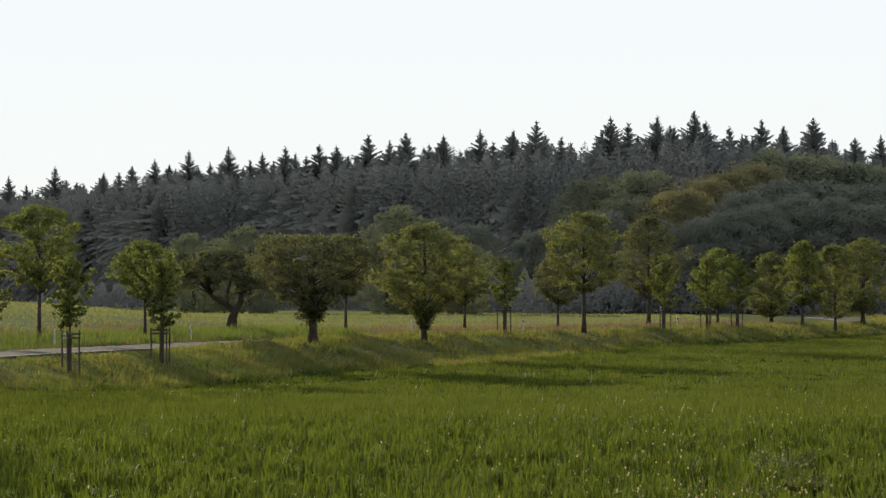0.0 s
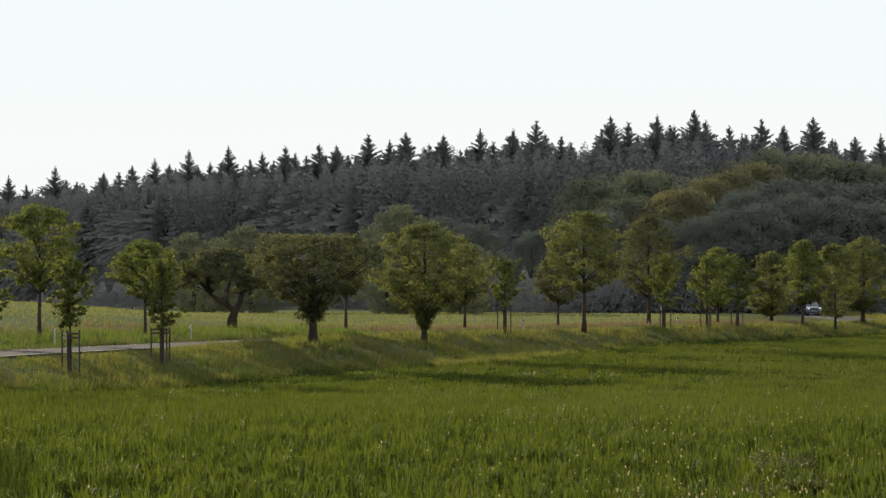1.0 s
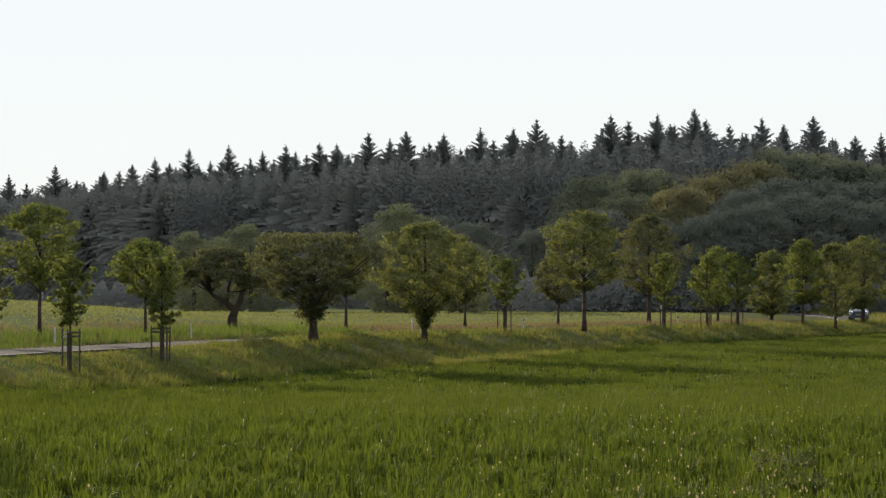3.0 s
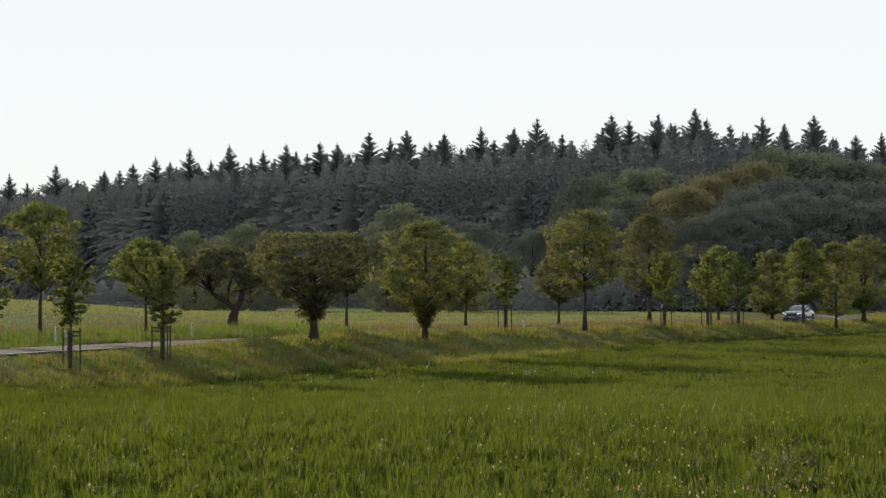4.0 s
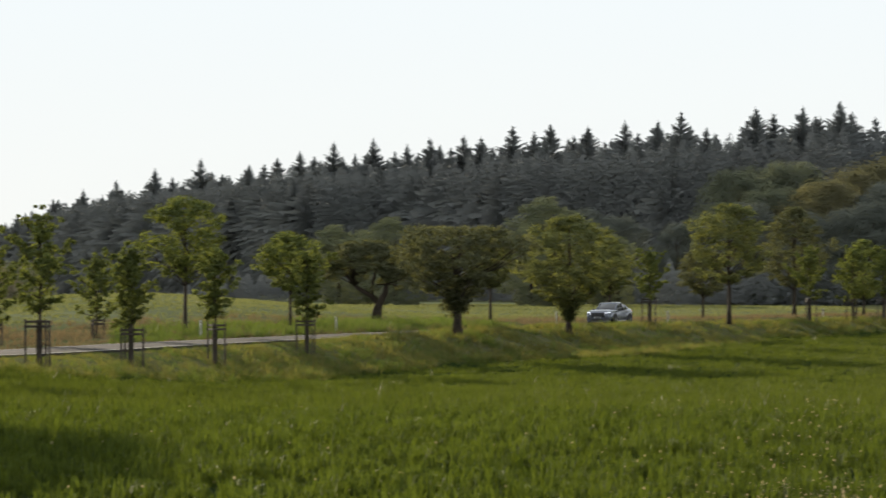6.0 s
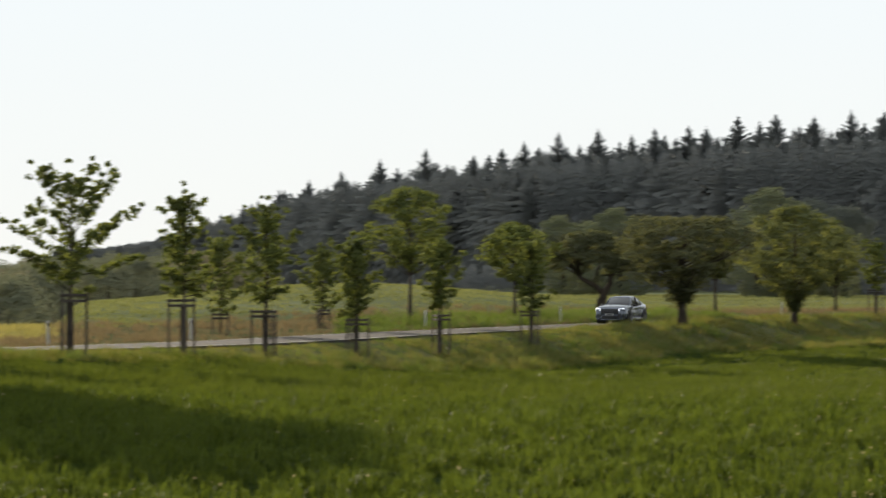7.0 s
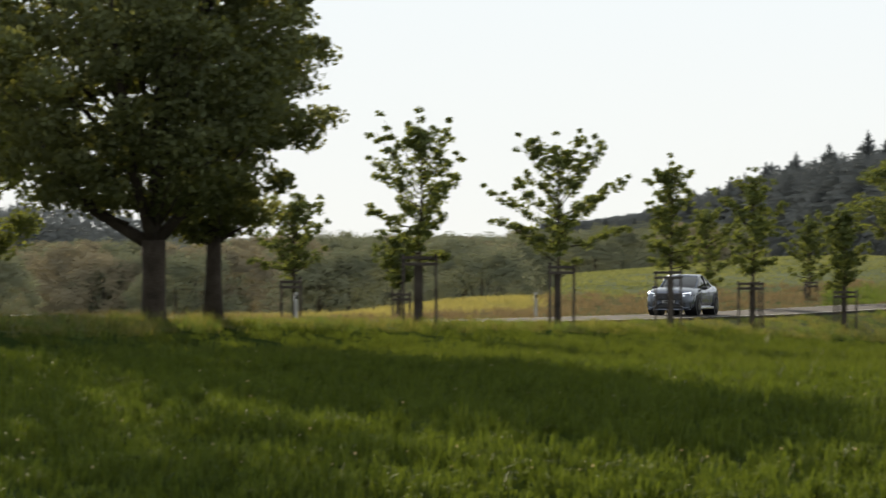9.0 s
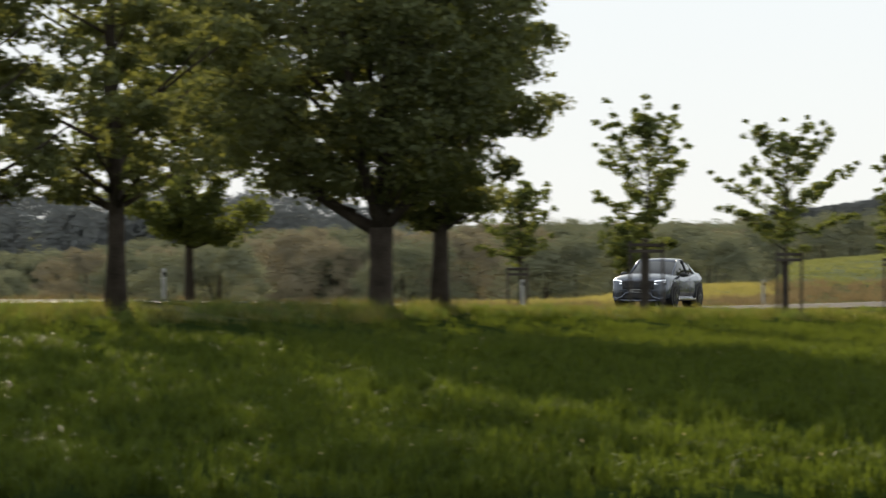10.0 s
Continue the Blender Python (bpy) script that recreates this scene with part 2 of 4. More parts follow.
def ground_z(x, y):
    x, y = np.asarray(x, dtype=float), np.asarray(y, dtype=float)
    u = side_of_road(x, y)
    near = road_z(y) - 0.02
    w = smooth01(3.2, 10.0, u)
    ditch = -0.55 * np.exp(-((y - 152) / 26) ** 2) * np.exp(-((u - 6.0) / 2.6) ** 2)
    bank = (0.34 * smooth01(172, 196, y) - 0.12 * smooth01(215, 250, y)) * np.exp(-((u - 5.2) / 1.9) ** 2)
    crop = near * (1 - w) + crop_z(x, y) * w + ditch + bank
    az = np.degrees(np.arctan2(-x, np.maximum(y, 1.0)))
    r = np.hypot(x, y)
    knoll = 2.1 * np.exp(-((az - 7.8) / 3.6) ** 2) * np.exp(-((r - 300) / 85) ** 2)
    edge = 310 - 165 * smooth01(12.0, 12.8, az) - 34 * smooth01(12.8, 17.0, az)
    far = (-0.9 - 1.3 * smooth01(190, 320, y) + knoll - 11.0 * smooth01(5, 10, az) * smooth01(0, 240, r - edge)
           - 1.2 * smooth01(350, 560, r) + 8.0 * smooth01(480, 700, r) * smooth01(-1.0, -5.0, az))
    w2 = smooth01(3.2, 22.0, -u)
    beyond = near * (1 - w2) + far * w2 + 0.22 * np.exp(-((u + 7) / 3.0) ** 2) * smooth01(150, 190, y)
    beyond = beyond + 0.2 * np.exp(-((az - 12.8) / 2.6) ** 2) * np.exp(-((r - 150) / 22) ** 2) * smooth01(6, 14, -u)
    z = np.where(u > 0, crop, beyond)
    return np.where(np.abs(u) < HALF_ROAD + 0.3, near - 0.05, z)


def verge_edge(y):
    """How far from the road's middle the crop begins."""
    return np.interp(y, (70, 110, 135, 150, 170, 190, 197, 206, 228, 260), (6.3, 5.9, 6.3, 6.8, 7.3, 8.0, 9.5, 13.0, 10.0, 7.4)) + 0.25 * np.sin(np.asarray(y) * 0.37)


def zone(x, y):
    u = side_of_road(x, y)
    az = np.degrees(np.arctan2(-x, np.maximum(y, 1.0)))
    ripe = (u < -10) & (az > 12.9)
    return np.where(u > verge_edge(y), 0, np.where(u > -13 - 6 * smooth01(190, 140, y), np.where(ripe, 3, 1), np.where(ripe, 3, 2)))


def build_ground():
    az = np.concatenate((np.arange(-180, -12, 6.0), np.arange(-12, 28, 0.2), np.arange(28, 181, 6.0)))
    az = np.radians(np.append(az[az < 180], 180.0))
    rad = np.concatenate(([0.0, 4, 10, 18], np.geomspace(24, 620, 330), np.geomspace(660, 4600, 30)))
    A, Rr = np.meshgrid(az, rad)
    x, y = -np.sin(A) * Rr, np.cos(A) * Rr
    z = ground_z(x, y)
    v = np.stack((x, y, z), -1).reshape(-1, 3)
    n = len(az)
    i, j = np.meshgrid(np.arange(len(rad) - 1), np.arange(n - 1), indexing="ij")
    a = (i * n + j).ravel()
    f = np.stack((a, a + n, a + n + 1, a + 1), -1)
    c = v[f].mean(1)
    me = mesh_of("ground", v, f[:, ::-1], [M_CROP_SOIL, M_VERGE, M_MEADOW, M_YELLOW], zone(c[:, 0], c[:, 1]), True)
    tagged(new("ground", me), "gently rolling ground of green crop, grassy verge and meadow", "ground", kind="structure")


build_ground()


def build_road():
    ys = np.arange(-55, 690, 2.0)
    v, f = [], []
    for y in ys:
        s = float(road_x(y + 1) - road_x(y - 1)) / 2
        nx, ny = 1 / math.hypot(1, s), -s / math.hypot(1, s)
        for k, dz in ((-HALF_ROAD, -0.12), (-HALF_ROAD, 0.03), (0, 0.075), (HALF_ROAD, 0.03), (HALF_ROAD, -0.12)):
            v.append((float(road_x(y)) + nx * k, y + ny * k, float(road_z(y)) + dz))
    for i in range(len(ys) - 1):
        for k in range(4):
            f.append((i * 5 + k, i * 5 + k + 1, i * 5 + k + 6, i * 5 + k + 5))
    tagged(new("road", mesh_of("road", v, f, [M_ASPHALT])), "narrow grey asphalt country road between grass verges", "road", kind="structure")
    for side in (-1, 1):
        v, f = [], []
        for y in ys:
            s = float(road_x(y + 1) - road_x(y - 1)) / 2
            nx, ny = 1 / math.hypot(1, s), -s / math.hypot(1, s)
            for k in (HALF_ROAD - 0.32, HALF_ROAD - 0.2):
                v.append((float(road_x(y)) + nx * k * side, y + ny * k * side, float(road_z(y)) + 0.075 - 0.045 * k / HALF_ROAD + 0.006))
        for i in range(len(ys) - 1):
            f.append((i * 2, i * 2 + 1, i * 2 + 3, i * 2 + 2))
        tagged(new("edge_line", mesh_of("edge_line", v, f, [M_PAINT_LINE])), "white painted edge line along the asphalt road", "road marking", kind="structure")


build_road()


def on_ray(azimuth, distance):
    """Ground point at an azimuth in degrees (left of straight ahead) and a distance."""
    x, y = -math.sin(radians(azimuth)) * distance, math.cos(radians(azimuth)) * distance
    return x, y


def beside_road(azimuth, across):
    """Where the ray at that azimuth meets the line that runs across metres beside the road, from the far end."""
    best, last = None, None
    for d in np.arange(60, 560, 0.5):
        x, y = on_ray(azimuth, d)
        u = float(side_of_road(x, y)) - across
        if last is not None and last > 0 >= u:
            return x, y
        last = u
    return on_ray(azimuth, 300)


# ---- trees ----
def crown_leaves(rng, clumps, radii, per, leaf, flat=0.6):
    """Leaf quads gathered round clump centres, (n, 4, 3), and a shading normal for each, bent outwards from its clump
    and from the crown.
    """
    c = np.repeat(clumps, per, 0)
    rr = np.repeat(radii, per)[:, None]
    d = rng.normal(size=c.shape)
    d /= np.linalg.norm(d, axis=1)[:, None]
    p = c + d * rr * (rng.random((len(c), 1)) ** 0.45) * np.array((1, 1, flat))
    a = rng.normal(size=c.shape)
    a[:, 2] -= 0.35
    a /= np.linalg.norm(a, axis=1)[:, None]
    b = np.cross(a, rng.normal(size=c.shape))
    b /= np.linalg.norm(b, axis=1)[:, None] + 1e-9
    s = (leaf * (0.55 + 0.9 * rng.random((len(c), 1))))
    heart = clumps.mean(0)
    out = (p - heart) / (np.linalg.norm(clumps - heart, axis=1).mean() + 1e-6)
    bent_normals = 0.45 * out + 0.5 * (p - c) / rr + 0.36 * rng.normal(size=c.shape) + np.array((0, 0, 0.1))
    return np.stack((p - a * s * 0.5, p + b * s * 0.42, p + a * s * 0.6, p - b * s * 0.42), 1), bent_normals


def broadleaf(label, category, height, base, radius, trunk_r, leaf_mat, seed, clumps=70, per=70, leaf=0.16, clump_r=0.55,
              lean=(0.0, 0.0), shape="egg", gap=0.0, name="deciduous_tree", fork=None, group=""):
    """A tapered trunk with limbs that end in leaf clumps inside the crown's envelope."""
    rng = np.random.default_rng(seed)
    root = tagged(new(name), label, category, group)
    top = np.array((lean[0], lean[1], height))

    def envelope(h):
        if shape == "egg":
            return math.sin(math.pi * min(max(h, 0.03), 0.98) ** 0.86) ** 0.55
        if shape == "drop":
            return 0.02 + 0.98 * float(smooth01(0.0, 0.5, h)) if h < 0.55 else math.sqrt(max(0.03, 1 - ((h - 0.55) / 0.45) ** 2)) ** 0.8
        if shape == "umbrella":
            return 0.02 + 0.55 * (h / 0.42) ** 1.3 if h < 0.42 else (0.57 + 0.43 * smooth01(0.42, 0.62, h)) * (1 - 0.3 * smooth01(0.8, 1.0, h))
        return math.sqrt(max(0.02, 1 - (2 * h - 1) ** 2)) ** 0.8   # round

    centres = []
    while len(centres) < clumps:
        h = rng.random() ** (0.9 if shape != "umbrella" else 0.55)
        e = envelope(h) * radius
        ang, q = rng.random() * math.tau, rng.random() ** 0.42 * (1 + 0.16 * rng.random() ** 3)
        wob = 1 + (0.2 if height < 10 else 0.08) * math.sin(3 * ang + seed) * math.cos(5 * h + seed) + (0.16 if height < 10 else 0.1) * math.sin(5 * ang - 2 * seed + 9 * h)
        if gap and rng.random() < gap * (1 - q):
            continue
        z = base + h * (height - base)
        k = h * (height - base) / height + base / height
        centres.append((top[0] * k + math.cos(ang) * e * q * wob, top[1] * k + math.sin(ang) * e * q * wob, z))
    centres = np.array(centres)
    bm = bmesh.new()
    fz = fork or base + 0.25 * (height - base)
    steps = 9
    pts, rad = [], []
    for i in range(steps + 1):
        f = i / steps * 0.93
        wave = 0.06 * radius * math.sin(f * 7 + seed)
        pts.append((top[0] * f + wave * f, top[1] * f + 0.5 * wave * f, height * f - (0.15 if i == 0 else 0)))
        rad.append(trunk_r * ((1 - f) ** (0.8 if not fork else 1.3) + 0.05) * (1.35 if i == 0 else 1.0))
    tube(bm, pts, rad, 9)
    order = rng.permutation(len(centres))[: min(len(centres), 46)]
    for i in order:
        c = centres[i]
        rise = 0.35 + 0.3 * rng.random()
        z0 = max(base * 0.85 if not fork else fork, c[2] - rise * math.hypot(c[0], c[1]) - 0.3)
        z0 = min(z0, height * 0.9)
        k = z0 / height
        s = np.array((top[0] * k, top[1] * k, z0))
        mid = s * 0.45 + c * 0.55 + np.array((0, 0, -0.1 + 0.12 * rng.normal())) * np.linalg.norm(c - s) * 0.3
        r0 = max(0.012, trunk_r * (1 - k) * 0.42)
        tube(bm, [tuple(s), tuple(mid), tuple(c)], [r0, r0 * 0.6, 0.008], 5)
    part("trunk", bm, M_BARK, root, "", True)
    radii = clump_r * (0.7 + 0.6 * rng.random(len(centres)))
    part_mesh("crown", array_mesh("crown", crown_leaves(rng, centres, radii, per, leaf), 4, leaf_mat), root)
    return root


def stakes(height=2.0, spread=0.55, seed=0):
    """Three planting stakes with cross rails at the top."""
    rng = random.Random(seed)
    root = tagged(new("tree_stake_frame"), "three weathered wooden stakes with cross rails around a young tree", "tree stakes", "tree stakes along the road")
    feet = []
    for k in range(3):
        a = math.radians(90 + 120 * k + rng.uniform(-12, 12))
        p = (spread * math.cos(a), spread * math.sin(a))
        feet.append(p)
        bm = bmesh.new()
        tube(bm, [(p[0], p[1], -0.3), (p[0] + rng.uniform(-0.03, 0.03), p[1], height + rng.uniform(-0.05, 0.08))], [0.045, 0.04], 8)
        part("stake", bm, M_STAKE, root)
    for k in range(3):
        a, b = Vector((*feet[k], 0)), Vector((*feet[(k + 1) % 3], 0))
        for z in (height - 0.1, height - 0.28):
            bm = bmesh.new()
            d = b - a
            box(bm, (d.length + 0.12, 0.035, 0.085), (a + b) / 2 + Vector((0, 0, z)), d.to_track_quat("X", "Z").to_matrix().to_4x4(), 0.006)
            part("rail", bm, M_STAKE, root)
    return root


def put(ob, x, y, turn=0.0, size=1.0, sink=0.0):
    ob.matrix_basis = pose(x, y, float(ground_z(x, y)) - sink, 0, 0, turn) @ Matrix.Scale(size, 4)
    return ob


def young_maple(height, base, radius, seed, leaf_mat, group="young trees along the road", guard=True, leafy=1.0):
    """A slender leader with rising side limbs, leaf sprays along each, and a reed guard round the stem."""
    rng = np.random.default_rng(seed)
    root = tagged(new("young_maple"), "young maple with airy light green crown and guarded stem", "tree", group)
    bm = bmesh.new()
    sway = 0.05 * height
    pts = [(sway * 0.4 * math.sin(f * 5 + seed) * f, sway * 0.3 * math.cos(f * 4 + seed) * f, height * 0.96 * f - (0.2 if f == 0 else 0)) for f in np.linspace(0, 1, 8)]
    tube(bm, pts, [0.07 * (1 - 0.88 * f) for f in np.linspace(0, 1, 8)], 8)
    centres, radii = [], []
    n = 29
    for i in range(n):
        h = (i + 0.3 * rng.random()) / n
        z0 = base - 0.1 + h * (height - base) * 0.86
        ang = i * 2.4 + rng.normal() * 0.35
        length = radius * (math.sin(math.pi * min(0.95, 0.25 + h * 0.72)) ** 0.8) * (0.45 + 0.85 * rng.random())
        rise = (0.1 + 0.8 * h + 0.7 * rng.random()) * length
        s = Vector((0, 0, z0))
        e = Vector((math.cos(ang) * length, math.sin(ang) * length, z0 + rise))
        mid = s.lerp(e, 0.5) + Vector((0, 0, -0.07 * length))
        bl = bmesh.new()
        tube(bl, [s, mid, e], [0.024, 0.014, 0.005], 5)
        part("limb", bl, M_BARK, root, "", True)
        for f in np.linspace(0.3, 1.05, max(5, int(6.5 * length))):
            p = s.lerp(e, f) + Vector(rng.normal(size=3)) * 0.09
            centres.append(p)
            radii.append((0.27 - 0.13 * f) * (0.6 + 0.8 * rng.random()))
    for f in np.linspace(0.1, 1.0, 10):
        centres.append(Vector((0, 0, base + (height - base) * f)) + Vector(rng.normal(size=3)) * 0.07)
        radii.append(0.36 - 0.22 * f)
    part("trunk", bm, M_BARK, root, "", True)
    leaves = crown_leaves(rng, np.array([tuple(c) for c in centres]), np.array(radii), int(21 * leafy), 0.105, 0.7)
    part_mesh("crown", array_mesh("crown", leaves, 4, leaf_mat), root)
    if guard:
        bm = bmesh.new()
        rings = [[bm.verts.new(((0.1 + 0.012 * (k % 2)) * math.cos(k * math.tau / 44), (0.1 + 0.012 * (k % 2)) * math.sin(k * math.tau / 44), z)) for k in range(44)] for z in (-0.1, 0.6, 1.2, 1.72)]
        for r0, r1 in zip(rings, rings[1:]):
            for k in range(44):
                bm.faces.new((r0[k], r0[(k + 1) % 44], r1[(k + 1) % 44], r1[k]))
        part("stem_guard", bm, M_STAKE, root, "dark reed mat wrapped round the stem")
    return root


# near row on the crop's side: azimuth, height, crown base, crown radius, stakes' height
NEAR_YOUNG = [(14.85, 6.2, 2.0, 1.3, 2.05), (12.51, 6.1, 2.0, 1.9, 2.0), (10.61, 5.9, 2.1, 1.05, 2.0), (9.23, 5.9, 1.9, 1.3, 1.75),
              (7.70, 5.05, 1.8, 1.05, 1.6), (6.29, 5.3, 2.2, 1.0, 1.85), (4.74, 5.3, 1.9, 1.25, 1.75), (-1.04, 5.4, 2.1, 1.3, 1.95),
              (-3.73, 5.9, 1.9, 1.5, 1.9), (-4.96, 6.2, 1.7, 1.8, 1.8), (-4.45, 6.2, 1.5, 1.7, 1.8)]
NEAR, FAR_SIDE = 5.0, -6.5
for i, (az, h, cb, r, st) in enumerate(NEAR_YOUNG):
    x, y = beside_road(az, NEAR)
    put(young_maple(h, cb, r, 11 + i, M_LEAF_YOUNG, leafy=1.5 if i < 4 else 1.8), x, y, 40 * i)
    put(stakes(st, 0.52, i), x, y, 20 + 31 * i)
for i, (az, h, cb, r, st) in enumerate([(9.99, 4.8, 1.2, 1.35, 1.05), (8.28, 4.3, 1.1, 1.2, 1.0), (16.97, 4.3, 1.6, 1.4, 1.45), (15.18, 3.2, 1.3, 0.9, 1.0)]):
    x, y = beside_road(az, FAR_SIDE)
    put(young_maple(h, cb, r, 51 + i, M_LEAF_YOUNG, "young trees along the road", False, 1.3), x, y, 70 * i)
    put(stakes(st, 0.42, 20 + i), x, y, 50 * i)

# older trees of the avenue: azimuth, across, height, crown base, radius, trunk, leaf, clumps, shape, label
AVENUE = [
    (2.2, NEAR, 6.1, 0.9, 3.7, 0.27, M_LEAF_APPLE, 250, "umbrella", "old apple tree with broad grey-green crown on the verge"),
    (0.32, NEAR + 1.3, 7.4, 1.0, 3.0, 0.20, M_LEAF_DARK, 210, "drop", "dense dark green maple with rounded crown on the verge"),
    (-2.38, NEAR, 8.7, 3.2, 2.8, 0.17, M_LEAF_DARK, 170, "round", "dark green maple with tall oval crown on the verge"),
    (-6.05, NEAR, 7.5, 2.0, 1.8, 0.13, M_LEAF_YOUNG, 110, "egg", "slim light green maple on the verge"),
    (-6.6, FAR_SIDE, 7.6, 1.4, 1.9, 0.13, M_LEAF_DARK, 110, "round", "dark green maple beyond the road"),
    (-7.06, NEAR, 7.9, 1.3, 2.6, 0.20, M_LEAF_DARK, 190, "round", "dense dark green maple with rounded crown on the verge"),
    (6.79, FAR_SIDE, 7.2, 3.0, 2.1, 0.12, M_LEAF_YOUNG, 95, "round", "light green maple with oval crown beyond the road"),
    (5.02, FAR_SIDE, 5.6, 2.4, 1.75, 0.10, M_LEAF_YOUNG, 90, "round", "light green small maple beyond the road"),
    (1.64, FAR_SIDE, 6.5, 2.6, 1.5, 0.11, M_LEAF_DARK, 100, "egg", "green maple with oval crown beyond the road"),
    (-0.37, FAR_SIDE, 6.2, 2.0, 1.7, 0.11, M_LEAF_DARK, 100, "egg", "green maple with oval crown beyond the road"),
    (-1.94, FAR_SIDE, 5.6, 1.9, 2.1, 0.11, M_LEAF_APPLE, 100, "round", "dull green small tree beyond the road"),
    (-3.47, FAR_SIDE, 9.3, 2.6, 2.8, 0.17, M_LEAF_APPLE, 180, "egg", "tall olive green tree with wide crown beyond the road"),
    (-4.63, FAR_SIDE, 6.8, 1.6, 2.2, 0.12, M_LEAF_YOUNG, 100, "egg", "light green maple beyond the road"),
    (-5.53, FAR_SIDE, 6.5, 0.5, 2.1, 0.16, M_LEAF_DARK, 200, "round", "low dark green tree with drooping crown beyond the road"),
    (18.33, NEAR, 11.2, 2.3, 2.75, 0.21, M_LEAF_DARK, 300, "round", "tall dark maple with straight trunk on the verge"),
    (23.79, NEAR, 11.5, 2.5, 3.4, 0.20, M_LEAF_DARK, 135, "egg", "tall dark maple with straight trunk on the verge"),
    (22.55, FAR_SIDE, 9.4, 2.0, 2.8, 0.13, M_LEAF_YOUNG, 215, "egg", "sunlit yellow-green maple beyond the road"),
    (26.6, NEAR, 9.5, 1.6, 3.0, 0.18, M_LEAF_DARK, 140, "egg", "dark green maple on the verge"),
]
for i, (az, across, h, cb, r, tr, mat, n, sh, lab) in enumerate(AVENUE):
    x, y = beside_road(az, across)
    big = h > 9.2 and az > 15
    put(broadleaf(lab, "tree", h, cb, r, tr, mat, 71 + i, n if big else int(n * 1.6), 170 if big else 62, 0.13 if big else 0.125, 0.44 if not big else 0.56, shape=sh,
                  name="apple_tree" if "apple" in lab else "maple_tree", group="avenue trees", fork=1.7 if "apple" in lab else None), x, y, 37 * i)


def forked_maple():
    """The heavy maple whose trunk parts into three limbs at head height."""
    rng = np.random.default_rng(5)
    root = tagged(new("maple_tree"), "old dark maple with thick forked trunk and huge crown", "tree", "avenue trees")
    bm = bmesh.new()
    tube(bm, [(0, 0, -0.3), (0, 0, 0.3), (0.02, 0, 1.2), (0, 0, 2.0)], [0.40, 0.30, 0.28, 0.31], 12)
    for ex, ey, ez, r in ((-2.6, 0.4, 4.2, 0.17), (0.15, 0.6, 6.5, 0.2), (1.6, -0.3, 4.6, 0.16), (-0.8, -1.3, 6.0, 0.15)):
        s, e = Vector((0, 0, 1.85)), Vector((ex, ey, ez))
        mid = s.lerp(e, 0.45) + Vector((ex * 0.12, ey * 0.1, -0.15))
        tube(bm, [s, mid, e, e + (e - mid) * 0.7 + Vector((0, 0, 1.0))], [r, r * 0.8, r * 0.5, r * 0.2], 8)
    centres = []
    while len(centres) < 330:
        h, ang, q = rng.random(), rng.random() * math.tau, rng.random() ** 0.4
        e = 4.1 * math.sqrt(max(0.05, 1 - (1.75 * h - 0.8) ** 2))
        centres.append((math.cos(ang) * e * q - 0.5, math.sin(ang) * e * q, 2.7 + 0.35 * q + h * 8.2))
    centres = np.array(centres)
    for i in rng.permutation(330)[:60]:
        c = Vector(centres[i])
        s = Vector((c.x * 0.25, c.y * 0.25, max(2.4, c.z * 0.6)))
        tube(bm, [s, s.lerp(c, 0.5) + Vector((0, 0, -0.1)), c], [0.05, 0.03, 0.008], 5)
    part("trunk", bm, M_BARK, root, "", True)
    part_mesh("crown", array_mesh("crown", crown_leaves(rng, centres, 0.75 * (0.7 + 0.6 * rng.random(330)), 180, 0.135), 4, M_LEAF_DARK), root)
    return root


x, y = beside_road(19.33, NEAR)
put(forked_maple(), x, y, 18)


def bent_apple():
    """The wind-bent apple tree with a leaning double trunk and an umbrella of twigs."""
    rng = np.random.default_rng(8)
    root = tagged(new("apple_tree"), "gnarled apple tree with leaning forked trunk and umbrella crown", "tree", "avenue trees")
    bm = bmesh.new()
    tube(bm, [(0, 0, -0.2), (0.05, 0, 0.5), (0.2, 0, 1.0), (0.55, 0.1, 1.6), (0.7, 0.1, 2.6)], [0.42, 0.32, 0.25, 0.2, 0.13], 10)
    tube(bm, [(0.15, 0, 0.95), (-0.35, 0.05, 1.5), (-1.2, 0.1, 1.95), (-1.9, 0.2, 2.7)], [0.2, 0.17, 0.13, 0.08], 8)
    tube(bm, [(-0.3, 0, 1.5), (-0.2, -0.2, 2.4), (0.1, -0.2, 3.4)], [0.12, 0.1, 0.06], 7)
    centres = []
    for k in range(230):
        ang, q = rng.random() * math.tau, rng.random() ** 0.5
        x0 = -0.3 + 3.0 * q * math.cos(ang)
        y0 = 2.4 * q * math.sin(ang)
        arch = 4.85 - 1.7 * (q ** 2.4) - 0.10 * x0
        centres.append((x0, y0, arch - rng.random() ** 1.6 * (0.95 + 0.45 * q)))
    centres = np.array(centres)
    for i in rng.permutation(230)[:70]:
        c = Vector(centres[i])
        s = Vector((0.6, 0.1, 2.2)) if c.x > -0.2 else Vector((-1.3, 0.1, 2.1))
        tube(bm, [s, s.lerp(c, 0.6) + Vector((0, 0, 0.15)), c], [0.05, 0.03, 0.008], 5)
    part("trunk", bm, M_BARK, root, "", True)
    part_mesh("crown", array_mesh("crown", crown_leaves(rng, centres, 0.4 * (0.7 + 0.6 * rng.random(230)), 110, 0.105), 4, M_LEAF_APPLE), root)
    return root


x, y = beside_road(3.57, FAR_SIDE - 1.5)
put(bent_apple(), x, y, 0, 1.03).location.z += 0.35


